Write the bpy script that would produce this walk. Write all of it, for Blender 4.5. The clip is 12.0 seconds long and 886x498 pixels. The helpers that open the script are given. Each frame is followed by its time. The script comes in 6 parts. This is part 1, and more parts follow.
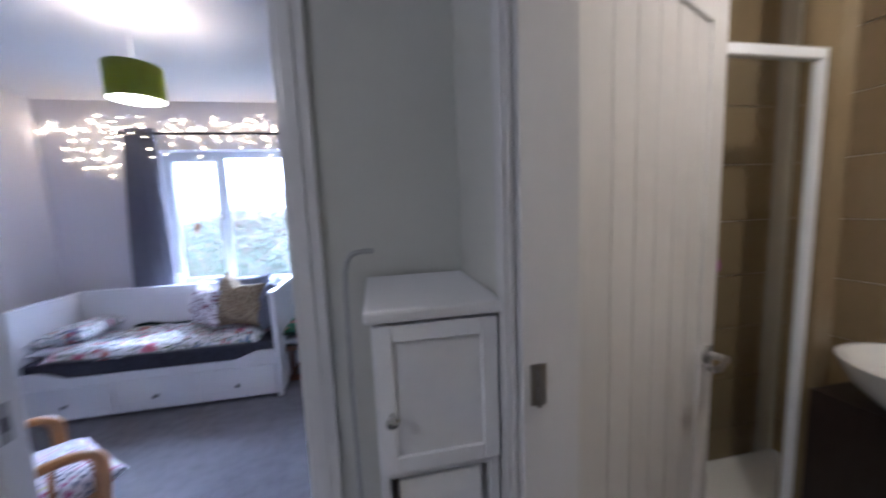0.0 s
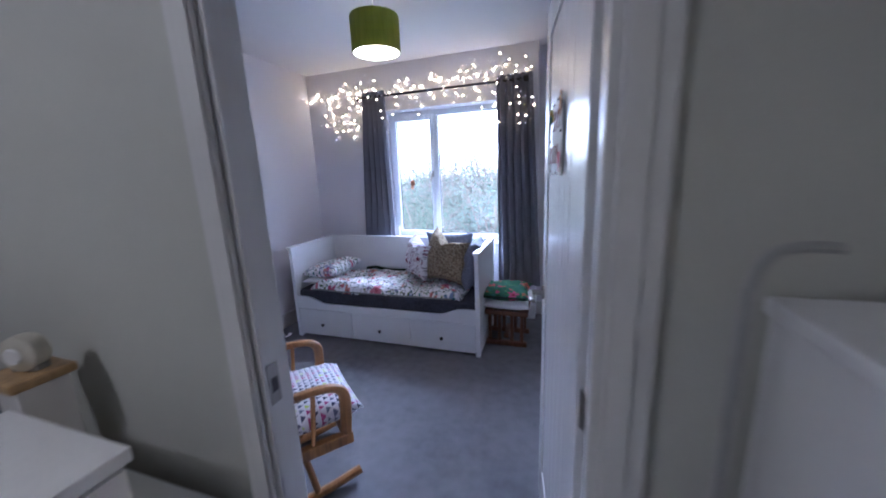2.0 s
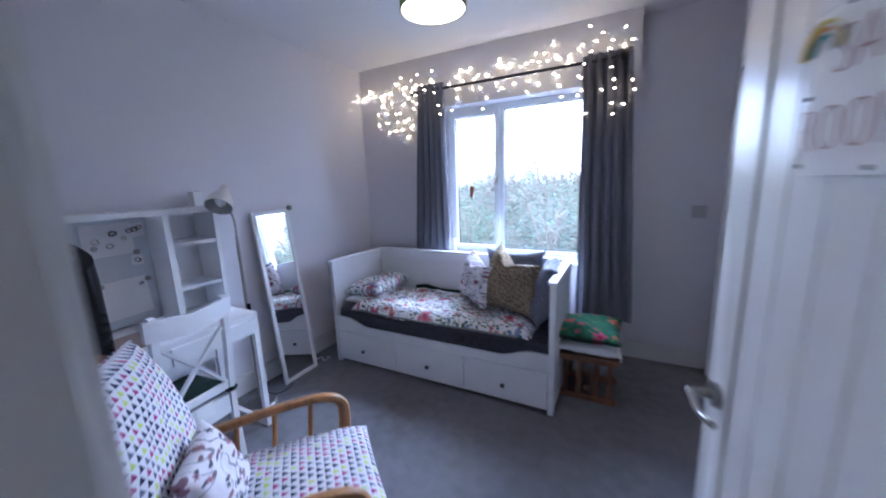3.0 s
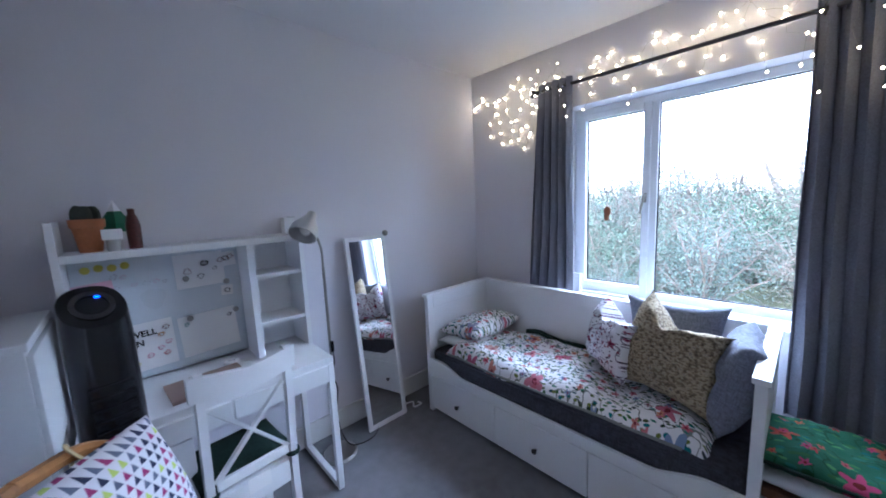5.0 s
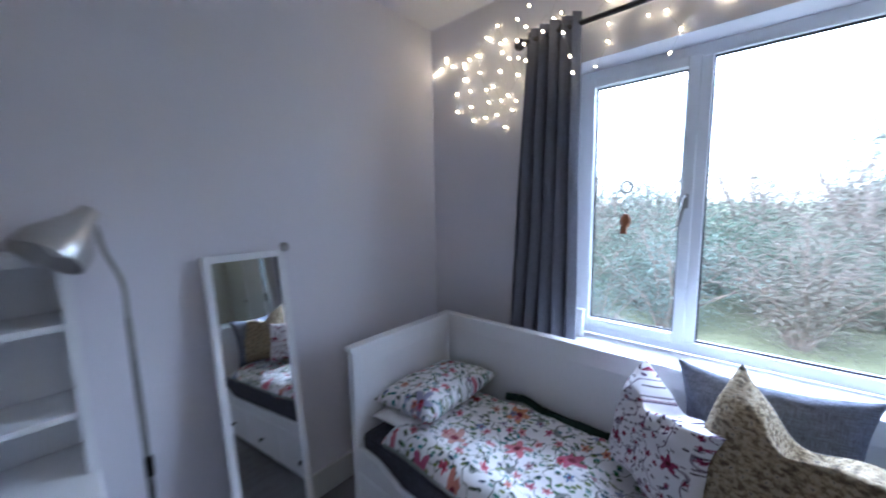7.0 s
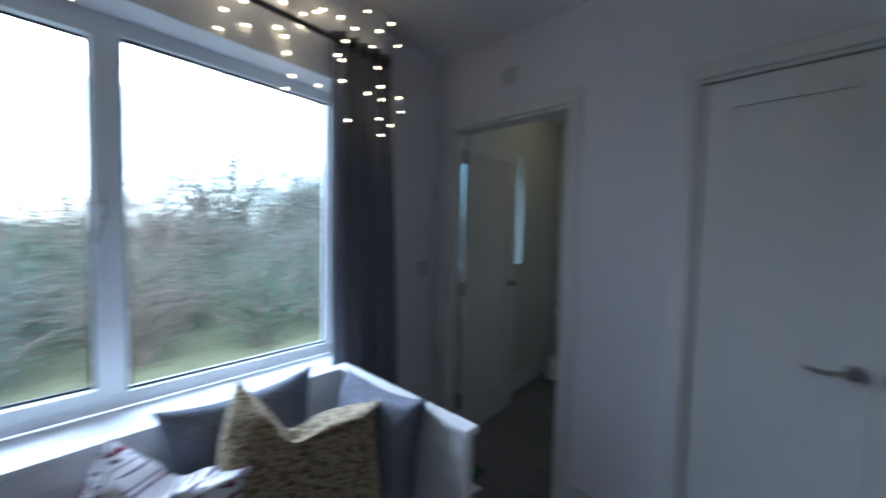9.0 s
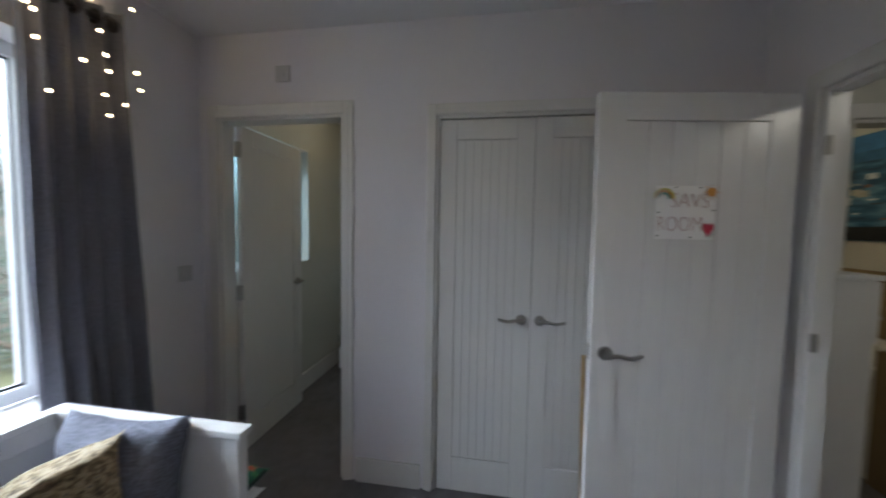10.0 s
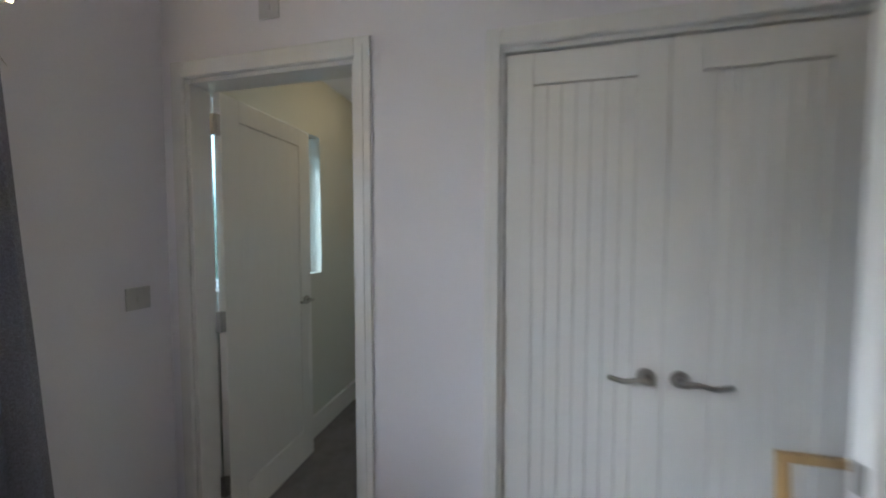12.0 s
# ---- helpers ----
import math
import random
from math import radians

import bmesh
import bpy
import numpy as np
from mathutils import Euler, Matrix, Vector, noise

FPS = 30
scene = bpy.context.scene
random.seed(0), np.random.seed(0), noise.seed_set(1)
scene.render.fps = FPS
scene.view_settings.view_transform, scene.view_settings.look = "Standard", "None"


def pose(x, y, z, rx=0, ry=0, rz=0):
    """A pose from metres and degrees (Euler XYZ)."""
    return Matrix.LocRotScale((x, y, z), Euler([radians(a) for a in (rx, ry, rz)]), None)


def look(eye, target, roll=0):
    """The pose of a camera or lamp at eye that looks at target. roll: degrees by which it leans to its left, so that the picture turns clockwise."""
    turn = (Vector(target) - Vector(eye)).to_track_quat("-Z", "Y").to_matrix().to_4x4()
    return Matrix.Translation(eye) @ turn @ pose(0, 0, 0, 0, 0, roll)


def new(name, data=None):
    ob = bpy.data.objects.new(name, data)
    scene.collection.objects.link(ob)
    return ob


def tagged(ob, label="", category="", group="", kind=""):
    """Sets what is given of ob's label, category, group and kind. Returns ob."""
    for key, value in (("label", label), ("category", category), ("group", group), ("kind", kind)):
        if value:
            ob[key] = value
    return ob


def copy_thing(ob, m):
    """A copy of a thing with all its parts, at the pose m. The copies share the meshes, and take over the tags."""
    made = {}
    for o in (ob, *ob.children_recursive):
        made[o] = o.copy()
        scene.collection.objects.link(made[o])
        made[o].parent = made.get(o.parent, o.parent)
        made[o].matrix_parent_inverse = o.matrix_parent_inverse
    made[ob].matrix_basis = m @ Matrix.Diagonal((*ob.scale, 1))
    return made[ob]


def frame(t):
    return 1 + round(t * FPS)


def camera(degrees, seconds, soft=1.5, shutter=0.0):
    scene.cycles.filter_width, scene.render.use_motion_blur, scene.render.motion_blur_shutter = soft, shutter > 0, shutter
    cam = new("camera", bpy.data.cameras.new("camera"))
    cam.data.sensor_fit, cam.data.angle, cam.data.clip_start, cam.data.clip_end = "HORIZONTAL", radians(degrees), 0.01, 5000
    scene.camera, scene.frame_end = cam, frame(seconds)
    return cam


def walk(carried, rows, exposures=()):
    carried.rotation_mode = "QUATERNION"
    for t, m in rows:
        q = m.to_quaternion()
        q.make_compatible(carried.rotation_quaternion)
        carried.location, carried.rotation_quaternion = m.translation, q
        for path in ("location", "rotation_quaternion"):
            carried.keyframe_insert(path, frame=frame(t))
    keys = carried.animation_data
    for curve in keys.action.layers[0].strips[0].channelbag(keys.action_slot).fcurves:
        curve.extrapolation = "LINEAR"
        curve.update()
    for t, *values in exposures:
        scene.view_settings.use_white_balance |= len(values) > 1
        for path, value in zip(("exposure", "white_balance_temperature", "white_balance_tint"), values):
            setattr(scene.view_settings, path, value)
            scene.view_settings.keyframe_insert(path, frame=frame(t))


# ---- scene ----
cam = camera(104.0, 12.0, soft=1.8, shutter=0.7)
PATH = [
    (0, (3.19, -0.231, 1.403), (3.566, 1.72, 1.173), -2.4),
    (0.5, (3.174, -0.241, 1.387), (3.1, 1.738, 1.111), -2.2),
    (0.8, (3.142, -0.201, 1.384), (2.877, 1.759, 1.083), -2.4),
    (1, (3.104, -0.16, 1.385), (2.755, 1.777, 1.032), -2.6),
    (1.5, (3.0, -0.054, 1.404), (2.45, 1.823, 0.987), -2.5),
    (2, (2.937, 0.133, 1.397), (2.316, 1.988, 0.982), -2.4),
    (2.5, (2.829, 0.387, 1.379), (2.084, 2.2, 0.98), -2.1),
    (4.5, (2.471, 1.022, 1.453), (1.094, 2.448, 1.183), -2.7),
    (5, (2.458, 1.088, 1.445), (1.008, 2.44, 1.177), -2.6),
    (5.5, (2.332, 1.195, 1.437), (0.882, 2.546, 1.169), -2.3),
    (6, (2.162, 1.376, 1.471), (0.708, 2.721, 1.193), -2.2),
    (6.5, (2.037, 1.58, 1.442), (0.596, 2.941, 1.175), -1.9),
    (8.5, (1.679, 2.03, 1.381), (2.274, 3.931, 1.207), 1.55),
    (9, (1.625, 1.985, 1.372), (3.122, 3.31, 1.276), 1.4),
    (9.5, (1.573, 1.865, 1.393), (3.396, 2.679, 1.273), 1.3),
    (10, (1.532, 1.841, 1.407), (3.505, 2.151, 1.293), 0.95),
    (10.5, (1.538, 1.865, 1.413), (3.526, 2.035, 1.288), 0.6),
    (11, (1.643, 1.902, 1.399), (3.633, 2.066, 1.288), 0.75),
    (11.5, (1.895, 1.974, 1.414), (3.877, 2.218, 1.309), 0.35),
    (12, (2.152, 2.079, 1.393), (4.098, 2.536, 1.301), 0),
]
EXPOSURES = [(0.0, 4.12, 4950, 21), (0.5, 4.05, 4950, 21), (1.0, 3.85, 4950, 21), (1.5, 3.68, 4950, 21), (2.5, 3.72, 4900, 20), (4.5, 3.68, 4950, 13), (6.5, 3.53, 5050, 12), (8.5, 2.62, 5050, 9), (9.0, 2.5, 5100, 5), (9.5, 2.64, 5450, 6), (10.0, 2.98, 6050, 8), (10.5, 3.04, 6150, 8), (11.5, 3.7, 6200, 7), (12.0, 3.72, 6150, 7)]
walk(cam, [(t, look(eye, target, roll)) for t, eye, target, roll in PATH], EXPOSURES)

# ---- light ----
world = bpy.data.worlds.new("world")
scene.world = world
world.use_nodes = True
wn, wl = world.node_tree.nodes, world.node_tree.links
sky = wn.new("ShaderNodeTexSky")
sky.sky_type, sky.sun_disc = "NISHITA", False
sky.sun_elevation, sky.sun_rotation = radians(35), radians(200)
sky.dust_density, sky.air_density = 1.0, 1.0
pale = wn.new("ShaderNodeHueSaturation")
pale.inputs["Saturation"].default_value = 0.4
wl.new(sky.outputs[0], pale.inputs["Color"])
wl.new(pale.outputs[0], wn["Background"].inputs["Color"])
wn["Background"].inputs["Strength"].default_value = 0.15

sun = new("sun", bpy.data.lights.new("sun", "SUN"))
sun.data.energy, sun.data.angle, sun.data.color = 0.55, radians(40), (1.0, 0.97, 0.92)
sun.matrix_world = look((0, 0, 0), (0.28, 0.77, -0.57))


def lamp(name, at, watts, colour, radius):
    ob = new(name, bpy.data.lights.new(name, "POINT"))
    ob.data.energy, ob.data.color, ob.data.shadow_soft_size = watts, colour, radius
    ob.location = at
    return ob


PENDANT = (2.06, 1.84, 2.17)
lamp("pendant_bulb_light", (PENDANT[0], PENDANT[1], 2.11), 0.42, (1.0, 0.78, 0.5), 0.03)
lamp("landing_light", (1.6, -0.7, 2.33), 1.0, (1.0, 0.9, 0.74), 0.05)
lamp("bathroom_light", (4.25, 0.05, 2.33), 0.98, (1.0, 0.8, 0.5), 0.05)
lamp("ensuite_light", (4.3, 2.9, 2.36), 0.13, (1.0, 0.74, 0.38), 0.05)

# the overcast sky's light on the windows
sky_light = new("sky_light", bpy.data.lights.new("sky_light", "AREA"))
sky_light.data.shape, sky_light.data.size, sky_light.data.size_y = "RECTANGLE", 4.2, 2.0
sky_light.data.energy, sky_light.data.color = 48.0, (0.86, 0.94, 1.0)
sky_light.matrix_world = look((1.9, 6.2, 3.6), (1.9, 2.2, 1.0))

# ---- materials ----
def principled(name):
    m = bpy.data.materials.new(name)
    m.use_nodes = True
    return m, m.node_tree.nodes, m.node_tree.links, m.node_tree.nodes["Principled BSDF"]


def maths(nodes, links, op, a, b=None, c=None):
    n = nodes.new("ShaderNodeMath")
    n.operation = op
    for i, v in enumerate((a, b, c)):
        if v is None:
            continue
        if isinstance(v, (int, float)):
            n.inputs[i].default_value = v
        else:
            links.new(v, n.inputs[i])
    return n.outputs[0]


def mixed(nodes, links, fac, a, b, kind="MIX"):
    n = nodes.new("ShaderNodeMix")
    n.data_type, n.blend_type = "RGBA", kind
    for sock, v in ((n.inputs[0], fac), (n.inputs[6], a), (n.inputs[7], b)):
        if isinstance(v, (int, float)):
            sock.default_value = v
        elif isinstance(v, tuple):
            sock.default_value = (*v[:3], 1)
        else:
            links.new(v, sock)
    return n.outputs[2]


def noise_tex(nodes, links, coords, scale, detail=4.0, stretch=None):
    if stretch:
        mp = nodes.new("ShaderNodeMapping")
        mp.inputs["Scale"].default_value = stretch
        links.new(coords, mp.inputs["Vector"])
        coords = mp.outputs[0]
    n = nodes.new("ShaderNodeTexNoise")
    n.inputs["Scale"].default_value, n.inputs["Detail"].default_value = scale, detail
    links.new(coords, n.inputs["Vector"])
    return n.outputs["Fac"]


def ramped(nodes, links, fac, *stops):
    n = nodes.new("ShaderNodeValToRGB")
    el = n.color_ramp.elements
    while len(el) < len(stops):
        el.new(0.5)
    for e, (p, col) in zip(el, stops):
        e.position, e.color = p, (*col, 1)
    links.new(fac, n.inputs[0])
    return n.outputs[0]


def bumped(nodes, links, bsdf, height, strength, distance):
    b = nodes.new("ShaderNodeBump")
    b.inputs["Strength"].default_value, b.inputs["Distance"].default_value = strength, distance
    links.new(height, b.inputs["Height"])
    links.new(b.outputs[0], bsdf.inputs["Normal"])


def surface(name, colour, rough=0.5, metal=0.0, vary=0.06, big=1.5, fine=60.0, bump=0.15, depth=0.001, stretch=None, spec=0.5, pieces=0.0):
    """A plain surface with large uneven patches, fine grain and relief."""
    m, nd, ln, bs = principled(name)
    co = nd.new("ShaderNodeTexCoord").outputs["Object"]
    a = noise_tex(nd, ln, co, big, 3, stretch)
    b = noise_tex(nd, ln, co, fine, 4, stretch)
    dark = tuple(c * (1 - vary * 2) for c in colour)
    light = tuple(min(1, c * (1 + vary)) for c in colour)
    col = ramped(nd, ln, a, (0.3, dark), (0.7, light))
    col = mixed(nd, ln, 0.5, col, ramped(nd, ln, b, (0.25, dark), (0.75, light)))
    if pieces:
        oi = nd.new("ShaderNodeObjectInfo")
        col = mixed(nd, ln, maths(nd, ln, "MULTIPLY", oi.outputs["Random"], pieces), col, tuple(c * 0.55 for c in colour))
    ln.new(col, bs.inputs["Base Color"])
    bs.inputs["Metallic"].default_value = metal
    bs.inputs["Specular IOR Level"].default_value = spec
    r = maths(nd, ln, "ADD", maths(nd, ln, "MULTIPLY", a, 0.16), rough - 0.08)
    ln.new(r, bs.inputs["Roughness"])
    if bump:
        bumped(nd, ln, bs, b, bump, depth)
    return m


def carpet_mat(name, colour):
    m, nd, ln, bs = principled(name)
    co = nd.new("ShaderNodeTexCoord").outputs["Object"]
    big, mid, fine = noise_tex(nd, ln, co, 1.6, 4), noise_tex(nd, ln, co, 14, 4), noise_tex(nd, ln, co, 420, 2)
    f = maths(nd, ln, "ADD", maths(nd, ln, "MULTIPLY", big, 0.45), maths(nd, ln, "MULTIPLY", mid, 0.3))
    f = maths(nd, ln, "ADD", f, maths(nd, ln, "MULTIPLY", fine, 0.25))
    ln.new(ramped(nd, ln, f, (0.3, tuple(c * 0.6 for c in colour)), (0.5, colour), (0.7, tuple(c * 1.3 for c in colour))), bs.inputs["Base Color"])
    bs.inputs["Roughness"].default_value = 0.95
    bs.inputs["Specular IOR Level"].default_value = 0.15
    bumped(nd, ln, bs, maths(nd, ln, "ADD", maths(nd, ln, "MULTIPLY", fine, 0.6), mid), 0.7, 0.004)
    return m


def floral_mat(name, ground, petals, leaves, size=6.8, leaf_size=24.0, bloom=0.33, leaf=0.25):
    """Printed cloth: scattered five-lobed flowers, sprigs of leaves and stems on a plain ground."""
    m, nd, ln, bs = principled(name)
    co = nd.new("ShaderNodeTexCoord").outputs["UV"]
    wob = nd.new("ShaderNodeTexNoise")
    wob.inputs["Scale"].default_value = 9
    ln.new(co, wob.inputs["Vector"])
    va = nd.new("ShaderNodeVectorMath")
    va.operation = "MULTIPLY_ADD"
    ln.new(wob.outputs["Color"], va.inputs[0])
    va.inputs[1].default_value = (0.05, 0.05, 0.05)
    ln.new(co, va.inputs[2])
    warped = va.outputs[0]

    def cells(scale, stretch=(1, 1, 1), shift=0.0, turn=0.0):
        mp = nd.new("ShaderNodeMapping")
        mp.inputs["Scale"].default_value = stretch
        mp.inputs["Location"].default_value = (shift, shift * 0.7, 0)
        mp.inputs["Rotation"].default_value = (0, 0, turn)
        ln.new(warped, mp.inputs["Vector"])
        v = nd.new("ShaderNodeTexVoronoi")
        v.voronoi_dimensions = "2D"
        v.inputs["Scale"].default_value = scale
        v.inputs["Randomness"].default_value = 0.9
        ln.new(mp.outputs[0], v.inputs["Vector"])
        sub = nd.new("ShaderNodeVectorMath")
        sub.operation = "SUBTRACT"
        sc = nd.new("ShaderNodeVectorMath")
        sc.operation = "SCALE"
        sc.inputs["Scale"].default_value = scale
        ln.new(mp.outputs[0], sc.inputs[0])
        sp = nd.new("ShaderNodeVectorMath")
        sp.operation = "SCALE"
        sp.inputs["Scale"].default_value = scale
        ln.new(v.outputs["Position"], sp.inputs[0])
        ln.new(sc.outputs[0], sub.inputs[0])
        ln.new(sp.outputs[0], sub.inputs[1])
        s = nd.new("ShaderNodeSeparateXYZ")
        ln.new(sub.outputs[0], s.inputs[0])
        c = nd.new("ShaderNodeSeparateColor")
        ln.new(v.outputs["Color"], c.inputs[0])
        return v.outputs["Distance"], s, c

    col = ground
    # stems
    st = noise_tex(nd, ln, co, 11, 1)
    stem = maths(nd, ln, "LESS_THAN", maths(nd, ln, "ABSOLUTE", maths(nd, ln, "SUBTRACT", st, 0.5)), 0.012)
    col = mixed(nd, ln, maths(nd, ln, "MULTIPLY", stem, 0.75), col, leaves[0])
    for n, turn in enumerate((0.6, -0.7)):
        d, s, c = cells(leaf_size, (1.0, 2.3, 1), 3.1 * n + 0.4, turn)
        on = maths(nd, ln, "LESS_THAN", d, leaf)
        keep = maths(nd, ln, "GREATER_THAN", c.outputs[1], 0.42)
        tone = ramped(nd, ln, c.outputs[0], *[((i + 0.5) / len(leaves), x) for i, x in enumerate(leaves)])
        col = mixed(nd, ln, maths(nd, ln, "MULTIPLY", on, keep), col, tone)
    for scale, reach, shift in ((size, bloom, 0.0), (size * 2.2, bloom * 0.75, 5.3)):
        d, s, c = cells(scale, (1, 1, 1), shift)
        ang = maths(nd, ln, "ARCTAN2", s.outputs[1], s.outputs[0])
        lobes = maths(nd, ln, "COSINE", maths(nd, ln, "MULTIPLY_ADD", ang, 5.0, maths(nd, ln, "MULTIPLY", c.outputs[2], 6.0)))
        edge = maths(nd, ln, "MULTIPLY_ADD", lobes, reach * 0.32, reach * 0.85)
        on = maths(nd, ln, "LESS_THAN", d, edge)
        keep = maths(nd, ln, "GREATER_THAN", c.outputs[1], 0.5)
        tone = ramped(nd, ln, c.outputs[0], *[((i + 0.5) / len(petals), x) for i, x in enumerate(petals)])
        tone = mixed(nd, ln, maths(nd, ln, "LESS_THAN", d, reach * 0.3), tone, tuple(x * 0.35 for x in petals[0]))
        col = mixed(nd, ln, maths(nd, ln, "MULTIPLY", on, keep), col, tone)
    weave = noise_tex(nd, ln, co, 600, 1)
    ln.new(col, bs.inputs["Base Color"])
    bs.inputs["Roughness"].default_value = 0.85
    bs.inputs["Specular IOR Level"].default_value = 0.2
    bumped(nd, ln, bs, maths(nd, ln, "ADD", weave, maths(nd, ln, "MULTIPLY", noise_tex(nd, ln, co, 16, 3), 3.0)), 0.5, 0.004)
    return m


def triangle_mat(name, pitch=0.024):
    """Cotton printed with rows of small triangles in navy, plum, lime and grey on white."""
    m, nd, ln, bs = principled(name)
    tc = nd.new("ShaderNodeTexCoord")
    sep = nd.new("ShaderNodeSeparateXYZ")
    ln.new(tc.outputs["UV"], sep.inputs[0])
    u = maths(nd, ln, "DIVIDE", sep.outputs[0], pitch)
    v = maths(nd, ln, "DIVIDE", sep.outputs[1], pitch)
    row = maths(nd, ln, "FLOOR", v)
    u = maths(nd, ln, "MULTIPLY_ADD", row, 0.5, u)
    fu, fv = maths(nd, ln, "FRACT", u), maths(nd, ln, "FRACT", v)
    side = maths(nd, ln, "MULTIPLY", maths(nd, ln, "ABSOLUTE", maths(nd, ln, "SUBTRACT", fu, 0.5)), 2.2)
    on = maths(nd, ln, "LESS_THAN", side, maths(nd, ln, "SUBTRACT", 0.95, fv))
    on = maths(nd, ln, "MULTIPLY", on, maths(nd, ln, "GREATER_THAN", fv, 0.1))
    cell = nd.new("ShaderNodeCombineXYZ")
    ln.new(maths(nd, ln, "FLOOR", u), cell.inputs[0])
    ln.new(row, cell.inputs[1])
    wnz = nd.new("ShaderNodeTexWhiteNoise")
    ln.new(cell.outputs[0], wnz.inputs["Vector"])
    tone = ramped(nd, ln, wnz.outputs["Value"], (0.0, (0.02, 0.025, 0.07)), (0.35, (0.02, 0.025, 0.07)), (0.36, (0.3, 0.03, 0.14)), (0.6, (0.3, 0.03, 0.14)),
                  (0.61, (0.12, 0.13, 0.2)), (0.82, (0.12, 0.13, 0.2)), (0.83, (0.45, 0.55, 0.12)), (1.0, (0.45, 0.55, 0.12)))
    for e in nd:
        if e.bl_idname == "ShaderNodeValToRGB":
            e.color_ramp.interpolation = "CONSTANT"
    co = tc.outputs["Object"]
    ln.new(mixed(nd, ln, on, (0.62, 0.6, 0.64), tone), bs.inputs["Base Color"])
    bs.inputs["Roughness"].default_value = 0.9
    bumped(nd, ln, bs, noise_tex(nd, ln, co, 500, 2), 0.4, 0.002)
    return m


def tweed_mat(name):
    m, nd, ln, bs = principled(name)
    co = nd.new("ShaderNodeTexCoord").outputs["Object"]
    n = noise_tex(nd, ln, co, 62, 3, (1, 1, 1.7))
    col = ramped(nd, ln, n, (0.34, (0.03, 0.026, 0.026)), (0.44, (0.17, 0.13, 0.085)), (0.52, (0.33, 0.265, 0.175)), (0.62, (0.45, 0.385, 0.28)), (0.7, (0.1, 0.095, 0.1)))
    ln.new(mixed(nd, ln, 0.25, col, ramped(nd, ln, noise_tex(nd, ln, co, 5, 3), (0.3, (0.189, 0.135, 0.0743)), (0.7, (0.405, 0.311, 0.176)))), bs.inputs["Base Color"])
    bs.inputs["Roughness"].default_value = 0.95
    bumped(nd, ln, bs, n, 0.9, 0.006)
    return m


def linen_mat(name, colour, weave=320):
    m, nd, ln, bs = principled(name)
    co = nd.new("ShaderNodeTexCoord").outputs["Object"]
    a = noise_tex(nd, ln, co, weave, 2, (1, 1, 0.12))
    b = noise_tex(nd, ln, co, weave, 2, (0.12, 0.12, 1))
    n = maths(nd, ln, "ADD", maths(nd, ln, "MULTIPLY", a, 0.5), maths(nd, ln, "MULTIPLY", b, 0.5))
    ln.new(ramped(nd, ln, n, (0.35, tuple(c * 0.6 for c in colour)), (0.65, tuple(c * 1.35 for c in colour))), bs.inputs["Base Color"])
    bs.inputs["Roughness"].default_value = 0.9
    bs.inputs["Specular IOR Level"].default_value = 0.25
    bumped(nd, ln, bs, n, 0.5, 0.002)
    return m


def wood_mat(name, colour):
    m, nd, ln, bs = principled(name)
    co = nd.new("ShaderNodeTexCoord").outputs["Object"]
    g = noise_tex(nd, ln, co, 18, 5, (1, 1, 0.12))
    h = noise_tex(nd, ln, co, 90, 3, (1, 1, 0.06))
    f = maths(nd, ln, "ADD", maths(nd, ln, "MULTIPLY", g, 0.65), maths(nd, ln, "MULTIPLY", h, 0.35))
    ln.new(ramped(nd, ln, f, (0.32, tuple(c * 0.5 for c in colour)), (0.5, colour), (0.68, tuple(c * 1.35 for c in colour))), bs.inputs["Base Color"])
    bs.inputs["Roughness"].default_value = 0.38
    bumped(nd, ln, bs, h, 0.2, 0.001)
    return m


def glowing(name, colour, strength):
    m, nd, ln, bs = principled(name)
    bs.inputs["Base Color"].default_value = (*colour, 1)
    bs.inputs["Emission Color"].default_value = (*colour, 1)
    bs.inputs["Emission Strength"].default_value = strength
    return m


def glass_mat(name, tint=(1, 1, 1), rough=0.0):
    m, nd, ln, bs = principled(name)
    bs.inputs["Base Color"].default_value = (*tint, 1)
    bs.inputs["Roughness"].default_value = rough
    bs.inputs["Transmission Weight"].default_value = 1.0
    bs.inputs["IOR"].default_value = 1.05 if rough == 0 else 1.3
    return m


def foliage_mat(name, a, b):
    m, nd, ln, bs = principled(name)
    geo = nd.new("ShaderNodeNewGeometry")
    co = nd.new("ShaderNodeTexCoord").outputs["Object"]
    f = maths(nd, ln, "ADD", maths(nd, ln, "MULTIPLY", geo.outputs["Random Per Island"], 0.6), maths(nd, ln, "MULTIPLY", noise_tex(nd, ln, co, 0.8, 3), 0.4))
    oi = nd.new("ShaderNodeObjectInfo")
    col = ramped(nd, ln, f, (0.2, a), (0.7, b))
    ln.new(mixed(nd, ln, maths(nd, ln, "MULTIPLY", oi.outputs["Random"], 0.35), col, (0.16, 0.165, 0.14)), bs.inputs["Base Color"])
    bs.inputs["Roughness"].default_value = 1.0
    bs.inputs["Specular IOR Level"].default_value = 0.05
    return m


